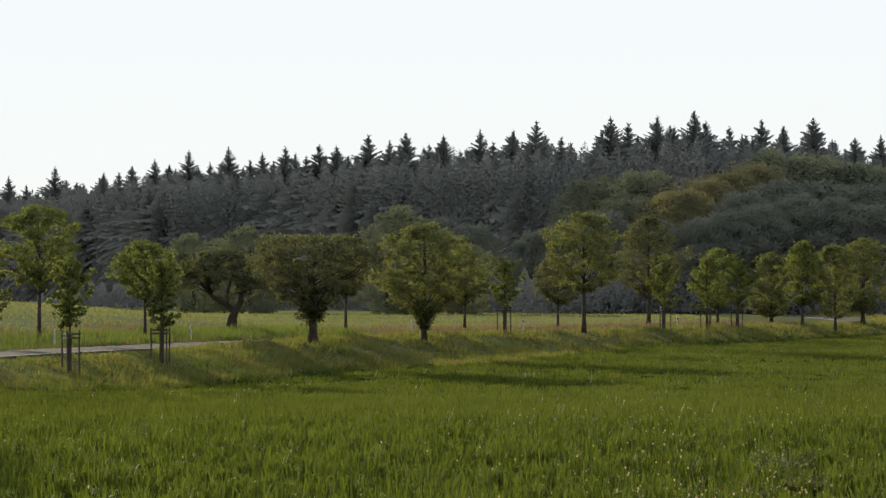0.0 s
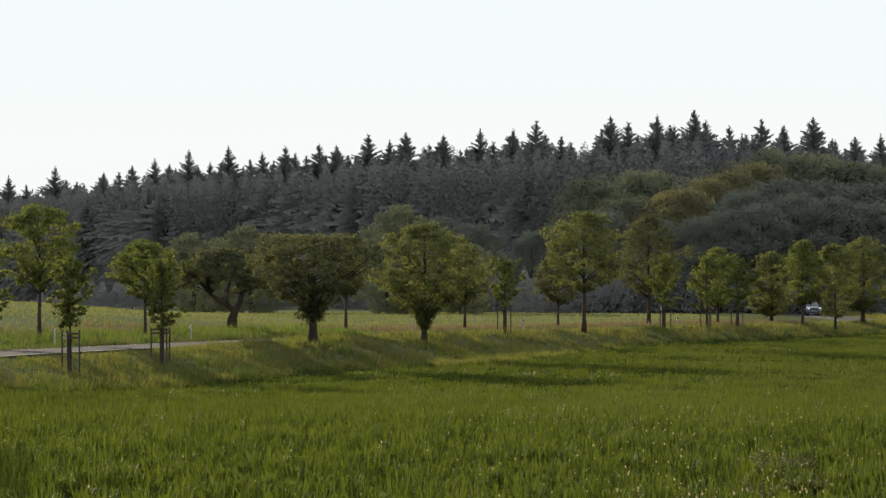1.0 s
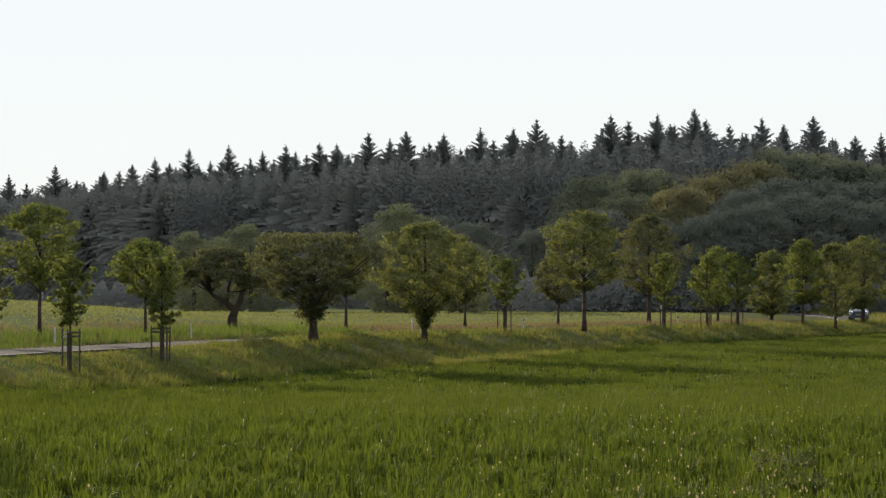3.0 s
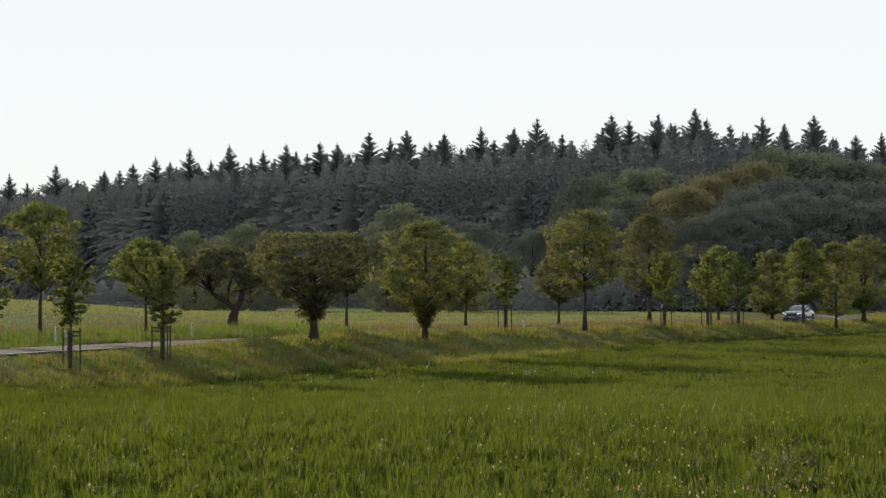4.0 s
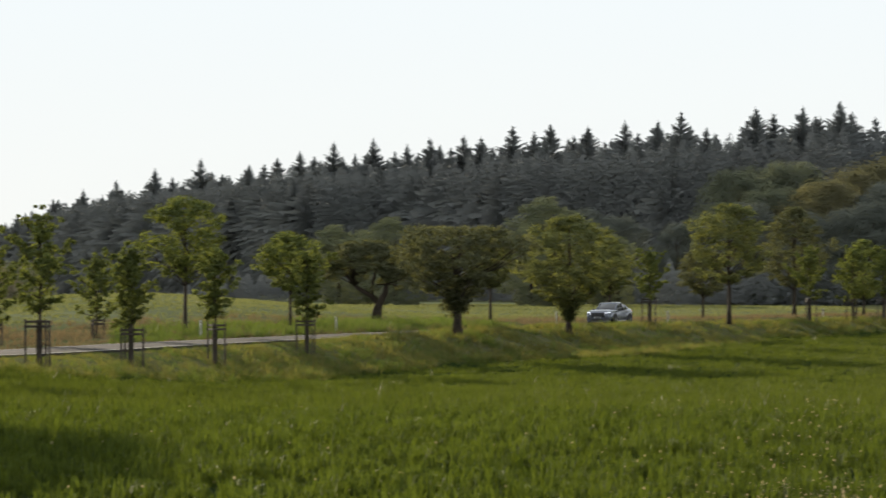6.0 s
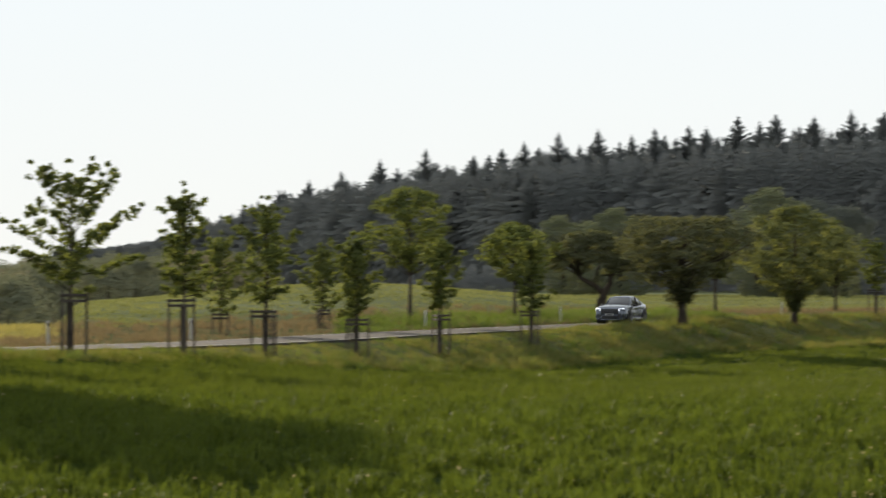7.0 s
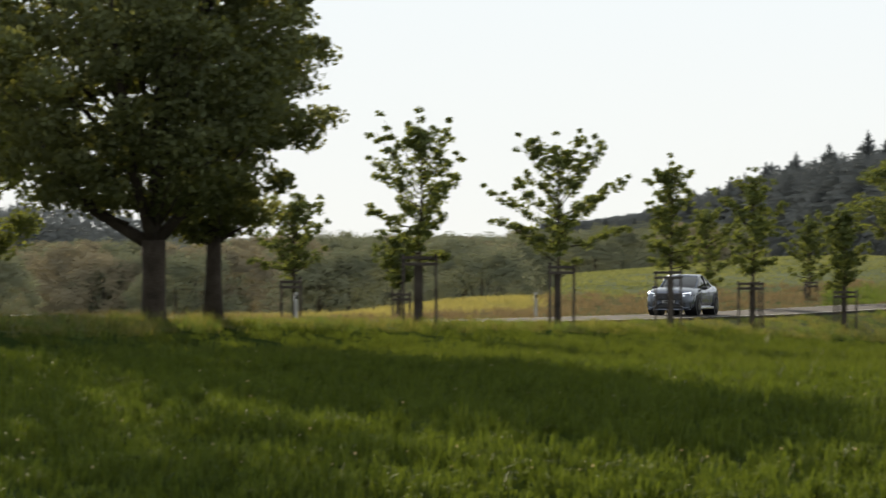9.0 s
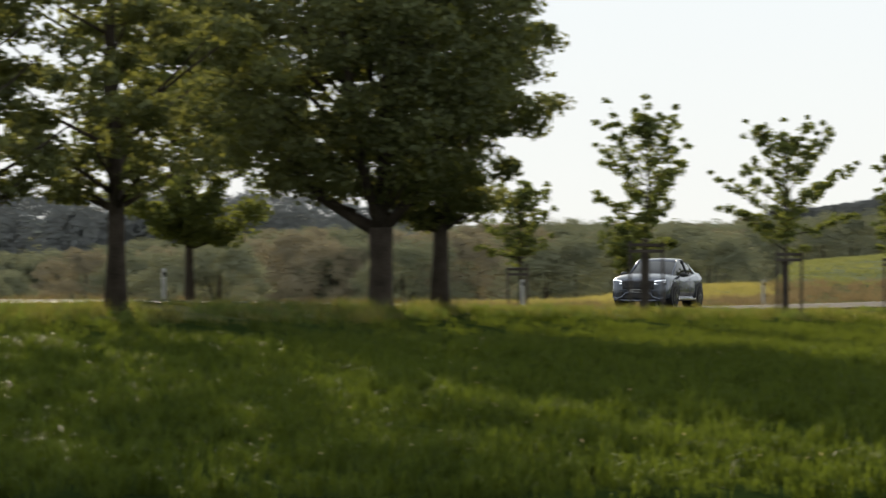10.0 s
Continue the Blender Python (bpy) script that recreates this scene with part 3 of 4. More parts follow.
# ---- roadside marker posts ----
def marker_post():
    root = tagged(new("marker_post"), "white plastic roadside marker post with black band", "marker post", "marker posts along the road")
    bm = bmesh.new()
    box(bm, (0.10, 0.10, 1.2), (0, 0, 0.375), None, 0.03)
    part("post", bm, M_POST_WHITE, root)
    bm = bmesh.new()
    box(bm, (0.108, 0.108, 0.22), (0, 0, 0.78), Matrix.Rotation(0.25, 4, "Y"), 0.03)
    part("band", bm, M_POST_BLACK, root, "slanting black band")
    bm = bmesh.new()
    box(bm, (0.05, 0.012, 0.16), (0, -0.056, 0.78), None, 0.004)
    part("reflector", bm, M_REFLECT, root, "pale rectangular reflector")
    return root


M_REFLECT = material("reflector_glass", (0.6, 0.6, 0.6), (0.75, 0.75, 0.72), 0.15, 5, 60, 0.05, spec=0.8)
post = marker_post()
spots = [(az, -3.7) for az in (6.53, 4.25, 0.53, 10.49, 16.93, 22.98, 12.88)] + [(-1.35, 3.6), (-3.95, 3.6), (-8.0, -3.6)]
for i, (az, across) in enumerate(spots):
    x, y = beside_road(az, across)
    m = pose(x, y, float(ground_z(x, y)), 0, 0, -8 * i)
    if i == 0:
        post.matrix_basis = m
    else:
        copy_thing(post, m)


# ---- grasses ----
def blades(n, az, rng_r, seed, keep, h, w, bend=0.35, power=2.0, patch=0.0, lump=1.0, tuft=12, spread=0.12, uneven=0.42, bare=-0.5, arched=False):
    """Tapered blades in tufts, scattered over a sector of the ground: (m, 3, 3)."""
    r = np.random.default_rng(seed)
    n = n // tuft
    a = np.radians(r.uniform(az[0], az[1], n))
    d = (rng_r[0] ** power + r.random(n) * (rng_r[1] ** power - rng_r[0] ** power)) ** (1 / power)
    x, y = -np.sin(a) * d, np.cos(a) * d
    lumpy = bumps(x, y, 0.45 * lump, seed) + 0.8 * bumps(x, y, 1.7 * lump, seed + 2)
    ok = keep(x, y) & (r.random(n) > patch * (lumpy < bare))
    x, y, lumpy = x[ok], y[ok], lumpy[ok]
    tall = np.clip(1 + uneven * lumpy, 0.25, 1.4) * (0.5 + 0.8 * r.random(len(x)))
    lx, ly = r.normal(size=len(x)) * 0.14, r.normal(size=len(x)) * 0.14
    x, y, tall, lx, ly = (np.repeat(v, tuft) for v in (x, y, tall, lx, ly))
    m = len(x)
    x, y = x + r.normal(size=m) * spread, y + r.normal(size=m) * spread
    z = ground_z(x, y)
    hh = h * (0.6 + 0.6 * r.random(m)) * tall * (0.45 + 0.55 * np.maximum(smooth01(3.2, 6.0, np.abs(side_of_road(x, y))), smooth01(165, 195, y)))
    ww = w * (0.6 + 0.8 * r.random(m))
    t = r.uniform(0, math.pi, m)
    bx, by = np.cos(t) * ww / 2, np.sin(t) * ww / 2
    q, b = r.uniform(0, math.tau, m), np.abs(r.normal(size=m)) * bend * hh
    if arched:      # a leaf that rises, widens and nods over
        fx, fy = np.cos(q), np.sin(q)
        tip = np.stack((x + fx * b + lx * hh, y + fy * b + ly * hh, z + hh * (1 - 0.45 * np.minimum(1, b / hh))), -1)
        mid = np.stack((x + fx * b * 0.35 + lx * hh * 0.6, y + fy * b * 0.35 + ly * hh * 0.6, z + hh * 0.72), -1)
        side = np.stack((-fy * ww / 2, fx * ww / 2, 0 * ww), -1)
        return np.stack((np.stack((x, y, z - 0.03), -1), mid + side, tip, mid - side), 1)
    v = np.empty((m, 3, 3))
    v[:, 0] = np.stack((x - bx, y - by, z - 0.03), -1)
    v[:, 1] = np.stack((x + bx, y + by, z - 0.03), -1)
    v[:, 2] = np.stack((x + np.cos(q) * b + lx * hh, y + np.sin(q) * b + ly * hh, z + hh), -1)
    return v


def in_crop(x, y):
    clear = np.ones(np.shape(x), dtype=bool)
    for x0 in (-0.3, 1.7, 4.1, 10.0):      # wheel tracks left open in the crop
        clear &= ~((np.abs(x - x0 - 0.13 * (y - 150) - 0.25 * np.sin(y * 0.6)) < 0.2) & (y > 132) & (y < 172))
    return clear & (side_of_road(x, y) > verge_edge(y) - 0.5)


def near_verge(x, y):
    u = side_of_road(x, y)
    return (u > 2.7) & (u < verge_edge(y) + 0.8)


def far_verge(x, y):
    u = side_of_road(x, y)
    return (u < -2.7) & (u > np.where(np.degrees(np.arctan2(-x, y)) > 12.9, -9.0, -15.0))


def far_bank(x, y):
    u = side_of_road(x, y)
    return (u < -3.2) & (u > -9.0)


def in_meadow(x, y):
    return (side_of_road(x, y) < -13) & (np.degrees(np.arctan2(-x, y)) < 13.0)


def in_ripe(x, y):
    return (side_of_road(x, y) < -9) & (np.degrees(np.arctan2(-x, y)) > 12.8)


def grass(name, label, v, mat):
    tagged(new(name, array_mesh(name, v, v.shape[1], mat)), label, "grass", kind="stuff")


VIEW = (-8.3, 26.6)
grass("near_crop_grass", "bright green nodding leaves of young cereal crop",
      blades(420000, VIEW, (29, 64), 1, in_crop, 0.22, 0.015, 0.42, 1.6, 0.97, 0.42, 18, 0.05, 0.8, -0.2, True), M_CROP_NEAR)
grass("crop_grass", "dense bright green young cereal crop", np.concatenate((
    blades(260000, VIEW, (60, 125), 2, in_crop, 0.20, 0.03, 0.3, 1.7, 0.9, 1.0, 14, 0.1, 0.6, -0.4),
    blades(600000, (-8.3, 14), (108, 330), 3, in_crop, 0.22, 0.045, 0.35, 1.5, 0.3, 2.4, 12, 0.18))), M_CROP)
grass("verge_grass", "tall yellow-green seeding grass on the road verge", np.concatenate((
    blades(420000, VIEW, (62, 190), 4, near_verge, 0.30, 0.026, 0.6, 1.6, 0.6, 1.3, 14, 0.12),
    blades(420000, (-8.3, 9), (150, 340), 5, near_verge, 0.32, 0.06, 0.6, 1.3, 0.6, 2.0, 12, 0.18),
    blades(40000, (-8.3, -3), (330, 520), 16, near_verge, 0.4, 0.09, 0.6, 1.3, 0.5, 2.0, 12, 0.25),
    blades(30000, (-6.4, -3), (330, 500), 18, near_verge, 0.85, 0.1, 0.5, 1.3, 0.5, 2.0, 12, 0.25))), M_VERGE_GRASS)
grass("green_verge_grass", "fresh green tufts between the seeding verge grass", np.concatenate((
    blades(260000, VIEW, (62, 190), 14, near_verge, 0.30, 0.03, 0.6, 1.6, 0.6, 1.3, 18, 0.14),
    blades(230000, (-8.3, 9), (150, 340), 15, near_verge, 0.30, 0.06, 0.6, 1.3, 0.6, 2.0, 14, 0.2),
    blades(90000, (-1, 8), (165, 235), 19, far_bank, 0.5, 0.06, 0.5, 1.3, 0.5, 2.0, 14, 0.2))), M_VERGE_GREEN)
grass("dry_grass", "brownish dry grass on the far road verge",
      blades(420000, VIEW, (75, 330), 6, far_verge, 0.30, 0.05, 0.6, 1.3, 0.6, 2.0, 12, 0.2), M_DRY_GRASS)
grass("meadow_grass", "sunlit pale green meadow grass beyond the road",
      blades(190000, (-8.3, 14), (150, 480), 7, in_meadow, 0.14, 0.14, 0.4, 1.4, 0.4, 5.0, 8, 0.4), M_MEADOW_GRASS)

grass("ripe_grass", "sunlit golden grass strip beyond the road",
      blades(60000, (12.7, 18.5), (118, 200), 8, in_ripe, 0.2, 0.06, 0.3, 1.4, 0.2, 3.0, 8, 0.3), M_RIPE_GRASS)


def seed_heads():
    """Pale dry heads that catch the sun over the crop."""
    r = np.random.default_rng(9)
    n = 700
    a = np.radians(np.where(r.random(n) < 0.72, r.normal(-4.6, 1.9, n), r.uniform(-8, 26, n)))
    d = 30 + 34 * r.random(n) ** 2.0
    x, y = -np.sin(a) * d, np.cos(a) * d
    z = ground_z(x, y) + 0.3 + 0.16 * r.random(n)
    c = np.stack((x, y, z), -1)
    s = 0.004 + 0.010 * r.random((n, 1)) ** 2
    up, side = np.array((0, 0, 1.0)), np.stack((np.cos(a), np.sin(a), 0 * a), -1)
    return np.stack((c - side * s, c + up * s * 1.6, c + side * s * 0.8, c - up * s * 1.3), 1)


tagged(new("seed_heads", array_mesh("seed_heads", seed_heads(), 4, M_SEED)), "pale dry seed heads above the green crop", "grass", kind="stuff")


def weed_clump():
    """A darker wild plant in the crop, stems with pale dry heads."""
    rng = np.random.default_rng(17)
    root = tagged(new("weed_clump"), "dark wild plant with pale dry flower heads in the crop", "plant")
    bm, heads = bmesh.new(), []
    for k in range(46):
        ang, q = rng.random() * math.tau, rng.random() ** 0.6 * 0.22
        e = (math.cos(ang) * q * 1.9, math.sin(ang) * q * 1.9, 0.24 + 0.2 * rng.random())
        tube(bm, [(math.cos(ang) * q, math.sin(ang) * q, -0.03), (e[0] * 0.7, e[1] * 0.7, e[2] * 0.6), e], [0.006, 0.005, 0.003], 4)
        heads.append(e)
    part("stalk", bm, M_LEAF_DARK, root)
    leaves = crown_leaves(rng, np.array(heads) * np.array((0.8, 0.8, 0.55)), np.full(46, 0.1), 26, 0.055)
    part_mesh("foliage", array_mesh("foliage", leaves, 4, M_LEAF_DARK), root)
    for e in heads[:30]:
        bm = bmesh.new()
        bmesh.ops.create_icosphere(bm, subdivisions=1, radius=0.012, matrix=Matrix.Translation(e))
        part("flower_head", bm, M_SEED, root)
    return root


plant = weed_clump()
x, y = on_ray(-5.75, 40.5)
put(plant, x, y, 0, 1.05)
for k, (az, d, size) in enumerate(((-5.2, 37.0, 0.75), (-6.1, 38.5, 0.8), (-3.1, 35.5, 0.6), (-4.1, 34.8, 0.65))):
    x, y = on_ray(az, d)
    copy_thing(plant, pose(x, y, float(ground_z(x, y)), 0, 0, 70 * k + 30)).scale = (size,) * 3


# ---- woods ----
def spruce_mesh(seed, height=26.0):
    """Trunk and tiers of drooping boughs with ragged twig ends, as separate meshes."""
    rng = np.random.default_rng(seed)
    bm = bmesh.new()
    tube(bm, [(0, 0, -2), (0, 0, height * 0.5), (0, 0, height)], [0.28, 0.16, 0.02], 6)
    trunk = bpy.data.meshes.new("trunk")
    bm.to_mesh(trunk)
    bm.free()
    trunk.materials.append(M_BARK)
    quads, bent_normals = [], []
    tiers = 76
    slim = 0.56 + 0.16 * rng.random()
    up = np.array((0, 0, 1.0))
    for i in range(tiers):
        f = (i + 0.5 * rng.random()) / tiers
        reach = min(5.9, slim * (height * 0.85 * (1 - f)) ** 0.95) * (0.65 + 0.6 * rng.random()) * (1 - 0.35 * max(0.0, f - 0.6) / 0.4) + 0.12
        for k in range(14 if f > 0.4 else 7):
            ang = rng.random() * math.tau
            length = reach * (0.5 + 0.6 * rng.random())
            z = height * (0.15 + 0.85 * f) + rng.normal() * 0.2
            d, s = np.array((math.cos(ang), math.sin(ang), 0)), np.array((-math.sin(ang), math.cos(ang), 0))
            lift = (0.05 + 0.8 * f) * length
            sag = 0.7 * length * (1 - 0.85 * f)
            for j in range(7):
                a, b = j / 7, (j + 1.4) / 7
                pa = d * a * length + up * (z + lift * a - sag * a * a)
                pb = d * b * length + up * (z + lift * b - sag * b * b)
                w = (0.07 + 0.036 * length * (1 - a)) * (0.6 + 0.7 * rng.random())
                hang = (0.09 + 0.06 * length) * (0.5 + rng.random())
                quads.append((pa + s * w, pb + s * w * 0.2, pb - s * w * 0.3, pa - s * w))
                quads.append((pa, pb, pb - up * hang * 0.4 + s * w * 0.5, pa * 0.6 + pb * 0.4 - up * hang * 1.3 - s * w * 0.4))
                bent_normals += [d * 0.5 + np.array((0, -0.85, 0.3)) + rng.normal(size=3) * 0.1] * 2   # even shade put in by normals bent to the open side
    return trunk, array_mesh("crown", (np.array(quads), np.array(bent_normals)), 4, M_NEEDLE)


def wood_tree_mesh(seed, height, radius, mat, n=150, per=62, leaf=0.34, clump=1.2):
    rng = np.random.default_rng(seed)
    c = []
    while len(c) < n:
        h, ang, q = rng.random(), rng.random() * math.tau, rng.random() ** 0.35
        e = radius * (1 + 0.2 * math.sin(3 * ang + seed)) * math.sqrt(max(0.05, 1 - (1.7 * h - 0.75) ** 2))
        c.append((math.cos(ang) * e * q, math.sin(ang) * e * q, height * (0.04 + 0.92 * h)))
    c = np.array(c)
    bm = bmesh.new()
    tube(bm, [(0, 0, -1.5), (0, 0, height * 0.35), (0, 0, height * 0.8)], [0.35, 0.25, 0.05], 6)
    for i in rng.permutation(n)[:14]:
        tube(bm, [(0, 0, c[i][2] * 0.5), tuple(c[i])], [0.1, 0.02], 4)
    trunk = bpy.data.meshes.new("trunk")
    bm.to_mesh(trunk)
    bm.free()
    trunk.materials.append(M_BARK)
    leaves, bent_normals = crown_leaves(rng, c, clump * (0.7 + 0.6 * rng.random(n)), per, leaf, 0.7)
    bent_normals = 0.4 * bent_normals + np.array((0, -0.75, 0.25))   # normals bent to -y, so the whole crown takes one even shade
    return trunk, array_mesh("crown", (leaves, bent_normals), 4, mat)


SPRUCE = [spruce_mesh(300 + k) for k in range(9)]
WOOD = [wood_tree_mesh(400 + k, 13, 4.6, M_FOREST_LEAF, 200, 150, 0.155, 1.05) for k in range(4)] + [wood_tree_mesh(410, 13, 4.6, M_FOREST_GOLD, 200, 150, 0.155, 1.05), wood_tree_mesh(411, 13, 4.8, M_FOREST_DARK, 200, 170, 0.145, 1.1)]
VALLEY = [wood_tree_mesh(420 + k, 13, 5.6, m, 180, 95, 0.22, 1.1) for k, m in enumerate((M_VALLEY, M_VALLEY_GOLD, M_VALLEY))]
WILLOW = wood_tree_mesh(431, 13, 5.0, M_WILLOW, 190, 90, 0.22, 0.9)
# the skyline: azimuth and elevation of the tree tops, in thousandths
TOP_AZ = np.array([-9.5, -7.4, -6.0, -4.3, -3.0, -1.6, 0.0, 1.3, 3.0, 4.6, 6.0, 7.5, 8.8, 10.0, 11.2, 12.0, 13.0])
TOP_EL = np.array([41, 40, 44, 48.5, 45.5, 44.5, 42, 40, 36.0, 34.5, 31, 27.0, 21.5, 13.0, 5.5, 3.0, 2.0])
EDGE_D = 23500 / np.array([41, 40, 44, 48.5, 45.5, 44.5, 42, 40, 36.0, 34.5, 31, 27.5, 24.5, 22, 19, 17, 16.0])   # how far off the wood's edge is


def edge_d(a):
    return np.interp(a, TOP_AZ, EDGE_D)


# the spruces that stand out above it
CREST_AZ = (7.3, 6.53, 5.72, 5.24, 4.86, 4.29, 3.62, 3.05, 2.66, 2.09, 1.8, 1.26, 0.9, 0.63, 0.32, -0.01, -0.63, -1.18, -1.58, -2.16, -2.83, -3.13, -3.61, -3.9, -4.24,
            -4.83, -5.37, -5.74, -6.23, -6.6, -6.93, -7.36, 7.95, 8.5, 9.0, 9.6, 10.2, 10.9, 11.5)
CREST_EL = (29.2, 32, 30.3, 32.5, 34.5, 37, 38.2, 36.5, 38.3, 39, 38.7, 41.8, 40.3, 42.5, 38.2, 41.8, 43.5, 43.2, 45.8, 39.5, 47.3, 45.3, 47.3, 44.2, 49.2,
            44.2, 46.2, 44.5, 46.7, 39.8, 40.8, 41.5, 25.5, 23.0, 20.0, 15.5, 12.0, 7.5, 4.5)


def wood_thing(name, label, meshes, names, x, y, size, turn, group, sink=0.3):
    root = tagged(new(name), label, "tree", group)
    for n, me in zip(names, meshes):
        part_mesh(n, me, root)
    return put(root, x, y, turn, size, sink)


def build_woods():
    rng = random.Random(21)
    def spruce(a, dd, h):
        x, y = on_ray(a, dd)
        wood_thing("spruce_tree", "tall dark green spruce in the forest edge", SPRUCE[rng.randrange(9)], ("trunk", "crown"),
                   x, y, max(0.35, (h - float(ground_z(x, y))) / 26.0), a + rng.uniform(-35, 35), "forest spruces", 0.5)

    for a, el in zip(CREST_AZ, CREST_EL):
        dd = float(edge_d(a)) + rng.uniform(4, 16)
        spruce(a, dd, EYE + dd * el / 1000)
    az = -9.5
    while az < 12.6:
        top = float(np.interp(az, TOP_AZ, TOP_EL)) / 1000
        d = float(edge_d(az))
        for rank in range(3):
            dd = d + 14 * rank + rng.uniform(-4, 4)
            spruce(az + rng.uniform(-0.2, 0.2), dd, EYE + dd * top * ((0.80, 0.89, 0.92)[rank] + rng.uniform(-0.08, 0.05)))
        az += 0.31 * (480 / d) ** 0.5
    # broadleaved trees before the spruces: azimuth, top in thousandths, distance, leaf (0 green, 1 golden, 2 dark)
    for a, el, d, gold in ((-2.55, 29, 470, 0), (-2.95, 30, 478, 0), (-3.4, 31.5, 474, 0), (-3.15, 25, 455, 0), (-3.75, 24.5, 452, 1), (-4.05, 26, 450, 1), (-4.45, 29, 462, 1),
                           (-4.85, 31, 466, 1), (-5.25, 33.5, 470, 1), (-5.7, 37.5, 480, 0), (-6.2, 36, 478, 0), (-6.65, 33.5, 472, 0), (-7.1, 33, 474, 0), (-7.6, 32, 470, 0),
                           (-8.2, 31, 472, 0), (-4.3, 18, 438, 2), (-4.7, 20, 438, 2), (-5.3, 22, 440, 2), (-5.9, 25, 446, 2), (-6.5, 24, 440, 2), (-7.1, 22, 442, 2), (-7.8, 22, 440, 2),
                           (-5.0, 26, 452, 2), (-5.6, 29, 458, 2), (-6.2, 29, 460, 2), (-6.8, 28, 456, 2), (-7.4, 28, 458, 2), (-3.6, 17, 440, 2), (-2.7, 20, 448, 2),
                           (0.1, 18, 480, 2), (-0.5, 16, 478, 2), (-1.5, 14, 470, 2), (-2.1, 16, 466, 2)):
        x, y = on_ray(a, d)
        wood_thing("wood_tree", ("green broadleaved tree at the forest edge", "golden green broadleaved tree at the forest edge", "dark broadleaved tree at the forest edge with shade put into its leaf colour")[gold],
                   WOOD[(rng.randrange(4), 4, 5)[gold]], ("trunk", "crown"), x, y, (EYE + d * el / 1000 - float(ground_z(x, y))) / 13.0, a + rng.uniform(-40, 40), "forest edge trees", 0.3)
    # pale willows before the wood
    for a, d, s in ((4.2, 440, 0.84), (3.7, 446, 0.8), (3.25, 430, 0.9), (0.62, 420, 1.08), (0.95, 415, 0.8), (-0.3, 425, 0.8)):
        x, y = on_ray(a, d)
        wood_thing("willow_tree", "rounded pale green willow before the dark forest", WILLOW, ("trunk", "crown"), x, y, s, 23 * (d % 5) - 40, "willows", 0.3)
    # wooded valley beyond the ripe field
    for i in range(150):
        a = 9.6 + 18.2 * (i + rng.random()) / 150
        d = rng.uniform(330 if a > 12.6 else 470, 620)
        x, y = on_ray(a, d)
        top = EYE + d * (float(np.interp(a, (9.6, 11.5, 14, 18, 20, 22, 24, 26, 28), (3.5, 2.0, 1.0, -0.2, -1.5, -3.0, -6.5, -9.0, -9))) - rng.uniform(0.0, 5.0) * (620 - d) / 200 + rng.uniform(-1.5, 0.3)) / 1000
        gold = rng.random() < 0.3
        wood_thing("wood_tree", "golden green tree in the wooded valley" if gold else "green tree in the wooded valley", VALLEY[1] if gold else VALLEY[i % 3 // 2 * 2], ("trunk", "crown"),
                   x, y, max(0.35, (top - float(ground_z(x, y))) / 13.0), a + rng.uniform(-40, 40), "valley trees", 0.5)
    for i in range(30):
        a = rng.uniform(20.3, 28.5)
        d = rng.uniform(700, 780)
        x, y = on_ray(a, d)
        wood_thing("spruce_tree", "dark spruce on the far valley side", SPRUCE[rng.randrange(9)], ("trunk", "crown"), x, y, rng.uniform(0.74, 0.9), a + rng.uniform(-35, 35), "valley spruces", 0.5)


build_woods()


def wood_mass(name, label, az, count, top_of, near_of, depth, seed, size, mat, rise=0.0):
    """The countless boughs inside a wood, up to a ragged height."""
    r = np.random.default_rng(seed)
    a = r.uniform(az[0], az[1], count)
    d = near_of(a) + depth * r.random(count)
    x, y = -np.sin(np.radians(a)) * d, np.cos(np.radians(a)) * d
    z0 = ground_z(x, y)
    top = EYE + d * top_of(a) * (1 + 0.05 * np.sin(a * 9.0 + d * 0.2) + 0.05 * np.sin(a * 23.0) - 0.16 * r.random(count) ** 2)
    if rise:
        top = z0 + rise * (1 + 0.2 * np.sin(a * 13.0 + 1) + 0.15 * np.sin(a * 31.0))
    z = z0 + (top - z0) * r.random(count) ** 0.7
    c = np.stack((x, y, z), -1)
    u = r.normal(size=c.shape)
    u /= np.linalg.norm(u, axis=1)[:, None]
    v = np.cross(u, r.normal(size=c.shape))
    v /= np.linalg.norm(v, axis=1)[:, None]
    s = (size * (0.5 + r.random(count)) * d / 500)[:, None]
    q = np.stack((c - u * s, c + v * s * 0.45, c + u * s, c - v * s * 0.45), 1)
    rim = np.stack((np.sin(np.radians(a)), -np.cos(np.radians(a)), 0.35 + 0 * a), -1)   # shading normals all bent out of the wood, to even its shade
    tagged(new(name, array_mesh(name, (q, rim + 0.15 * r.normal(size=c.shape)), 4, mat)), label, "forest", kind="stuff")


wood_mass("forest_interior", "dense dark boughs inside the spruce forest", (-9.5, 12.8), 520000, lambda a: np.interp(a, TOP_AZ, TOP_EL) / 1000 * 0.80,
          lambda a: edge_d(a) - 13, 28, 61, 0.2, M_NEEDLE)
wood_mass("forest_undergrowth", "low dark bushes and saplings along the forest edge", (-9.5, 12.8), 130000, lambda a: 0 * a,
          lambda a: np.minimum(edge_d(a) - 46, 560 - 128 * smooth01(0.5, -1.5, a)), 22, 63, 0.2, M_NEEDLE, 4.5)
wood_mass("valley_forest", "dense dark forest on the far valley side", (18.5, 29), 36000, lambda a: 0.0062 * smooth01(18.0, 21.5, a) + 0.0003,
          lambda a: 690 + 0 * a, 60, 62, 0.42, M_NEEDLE)


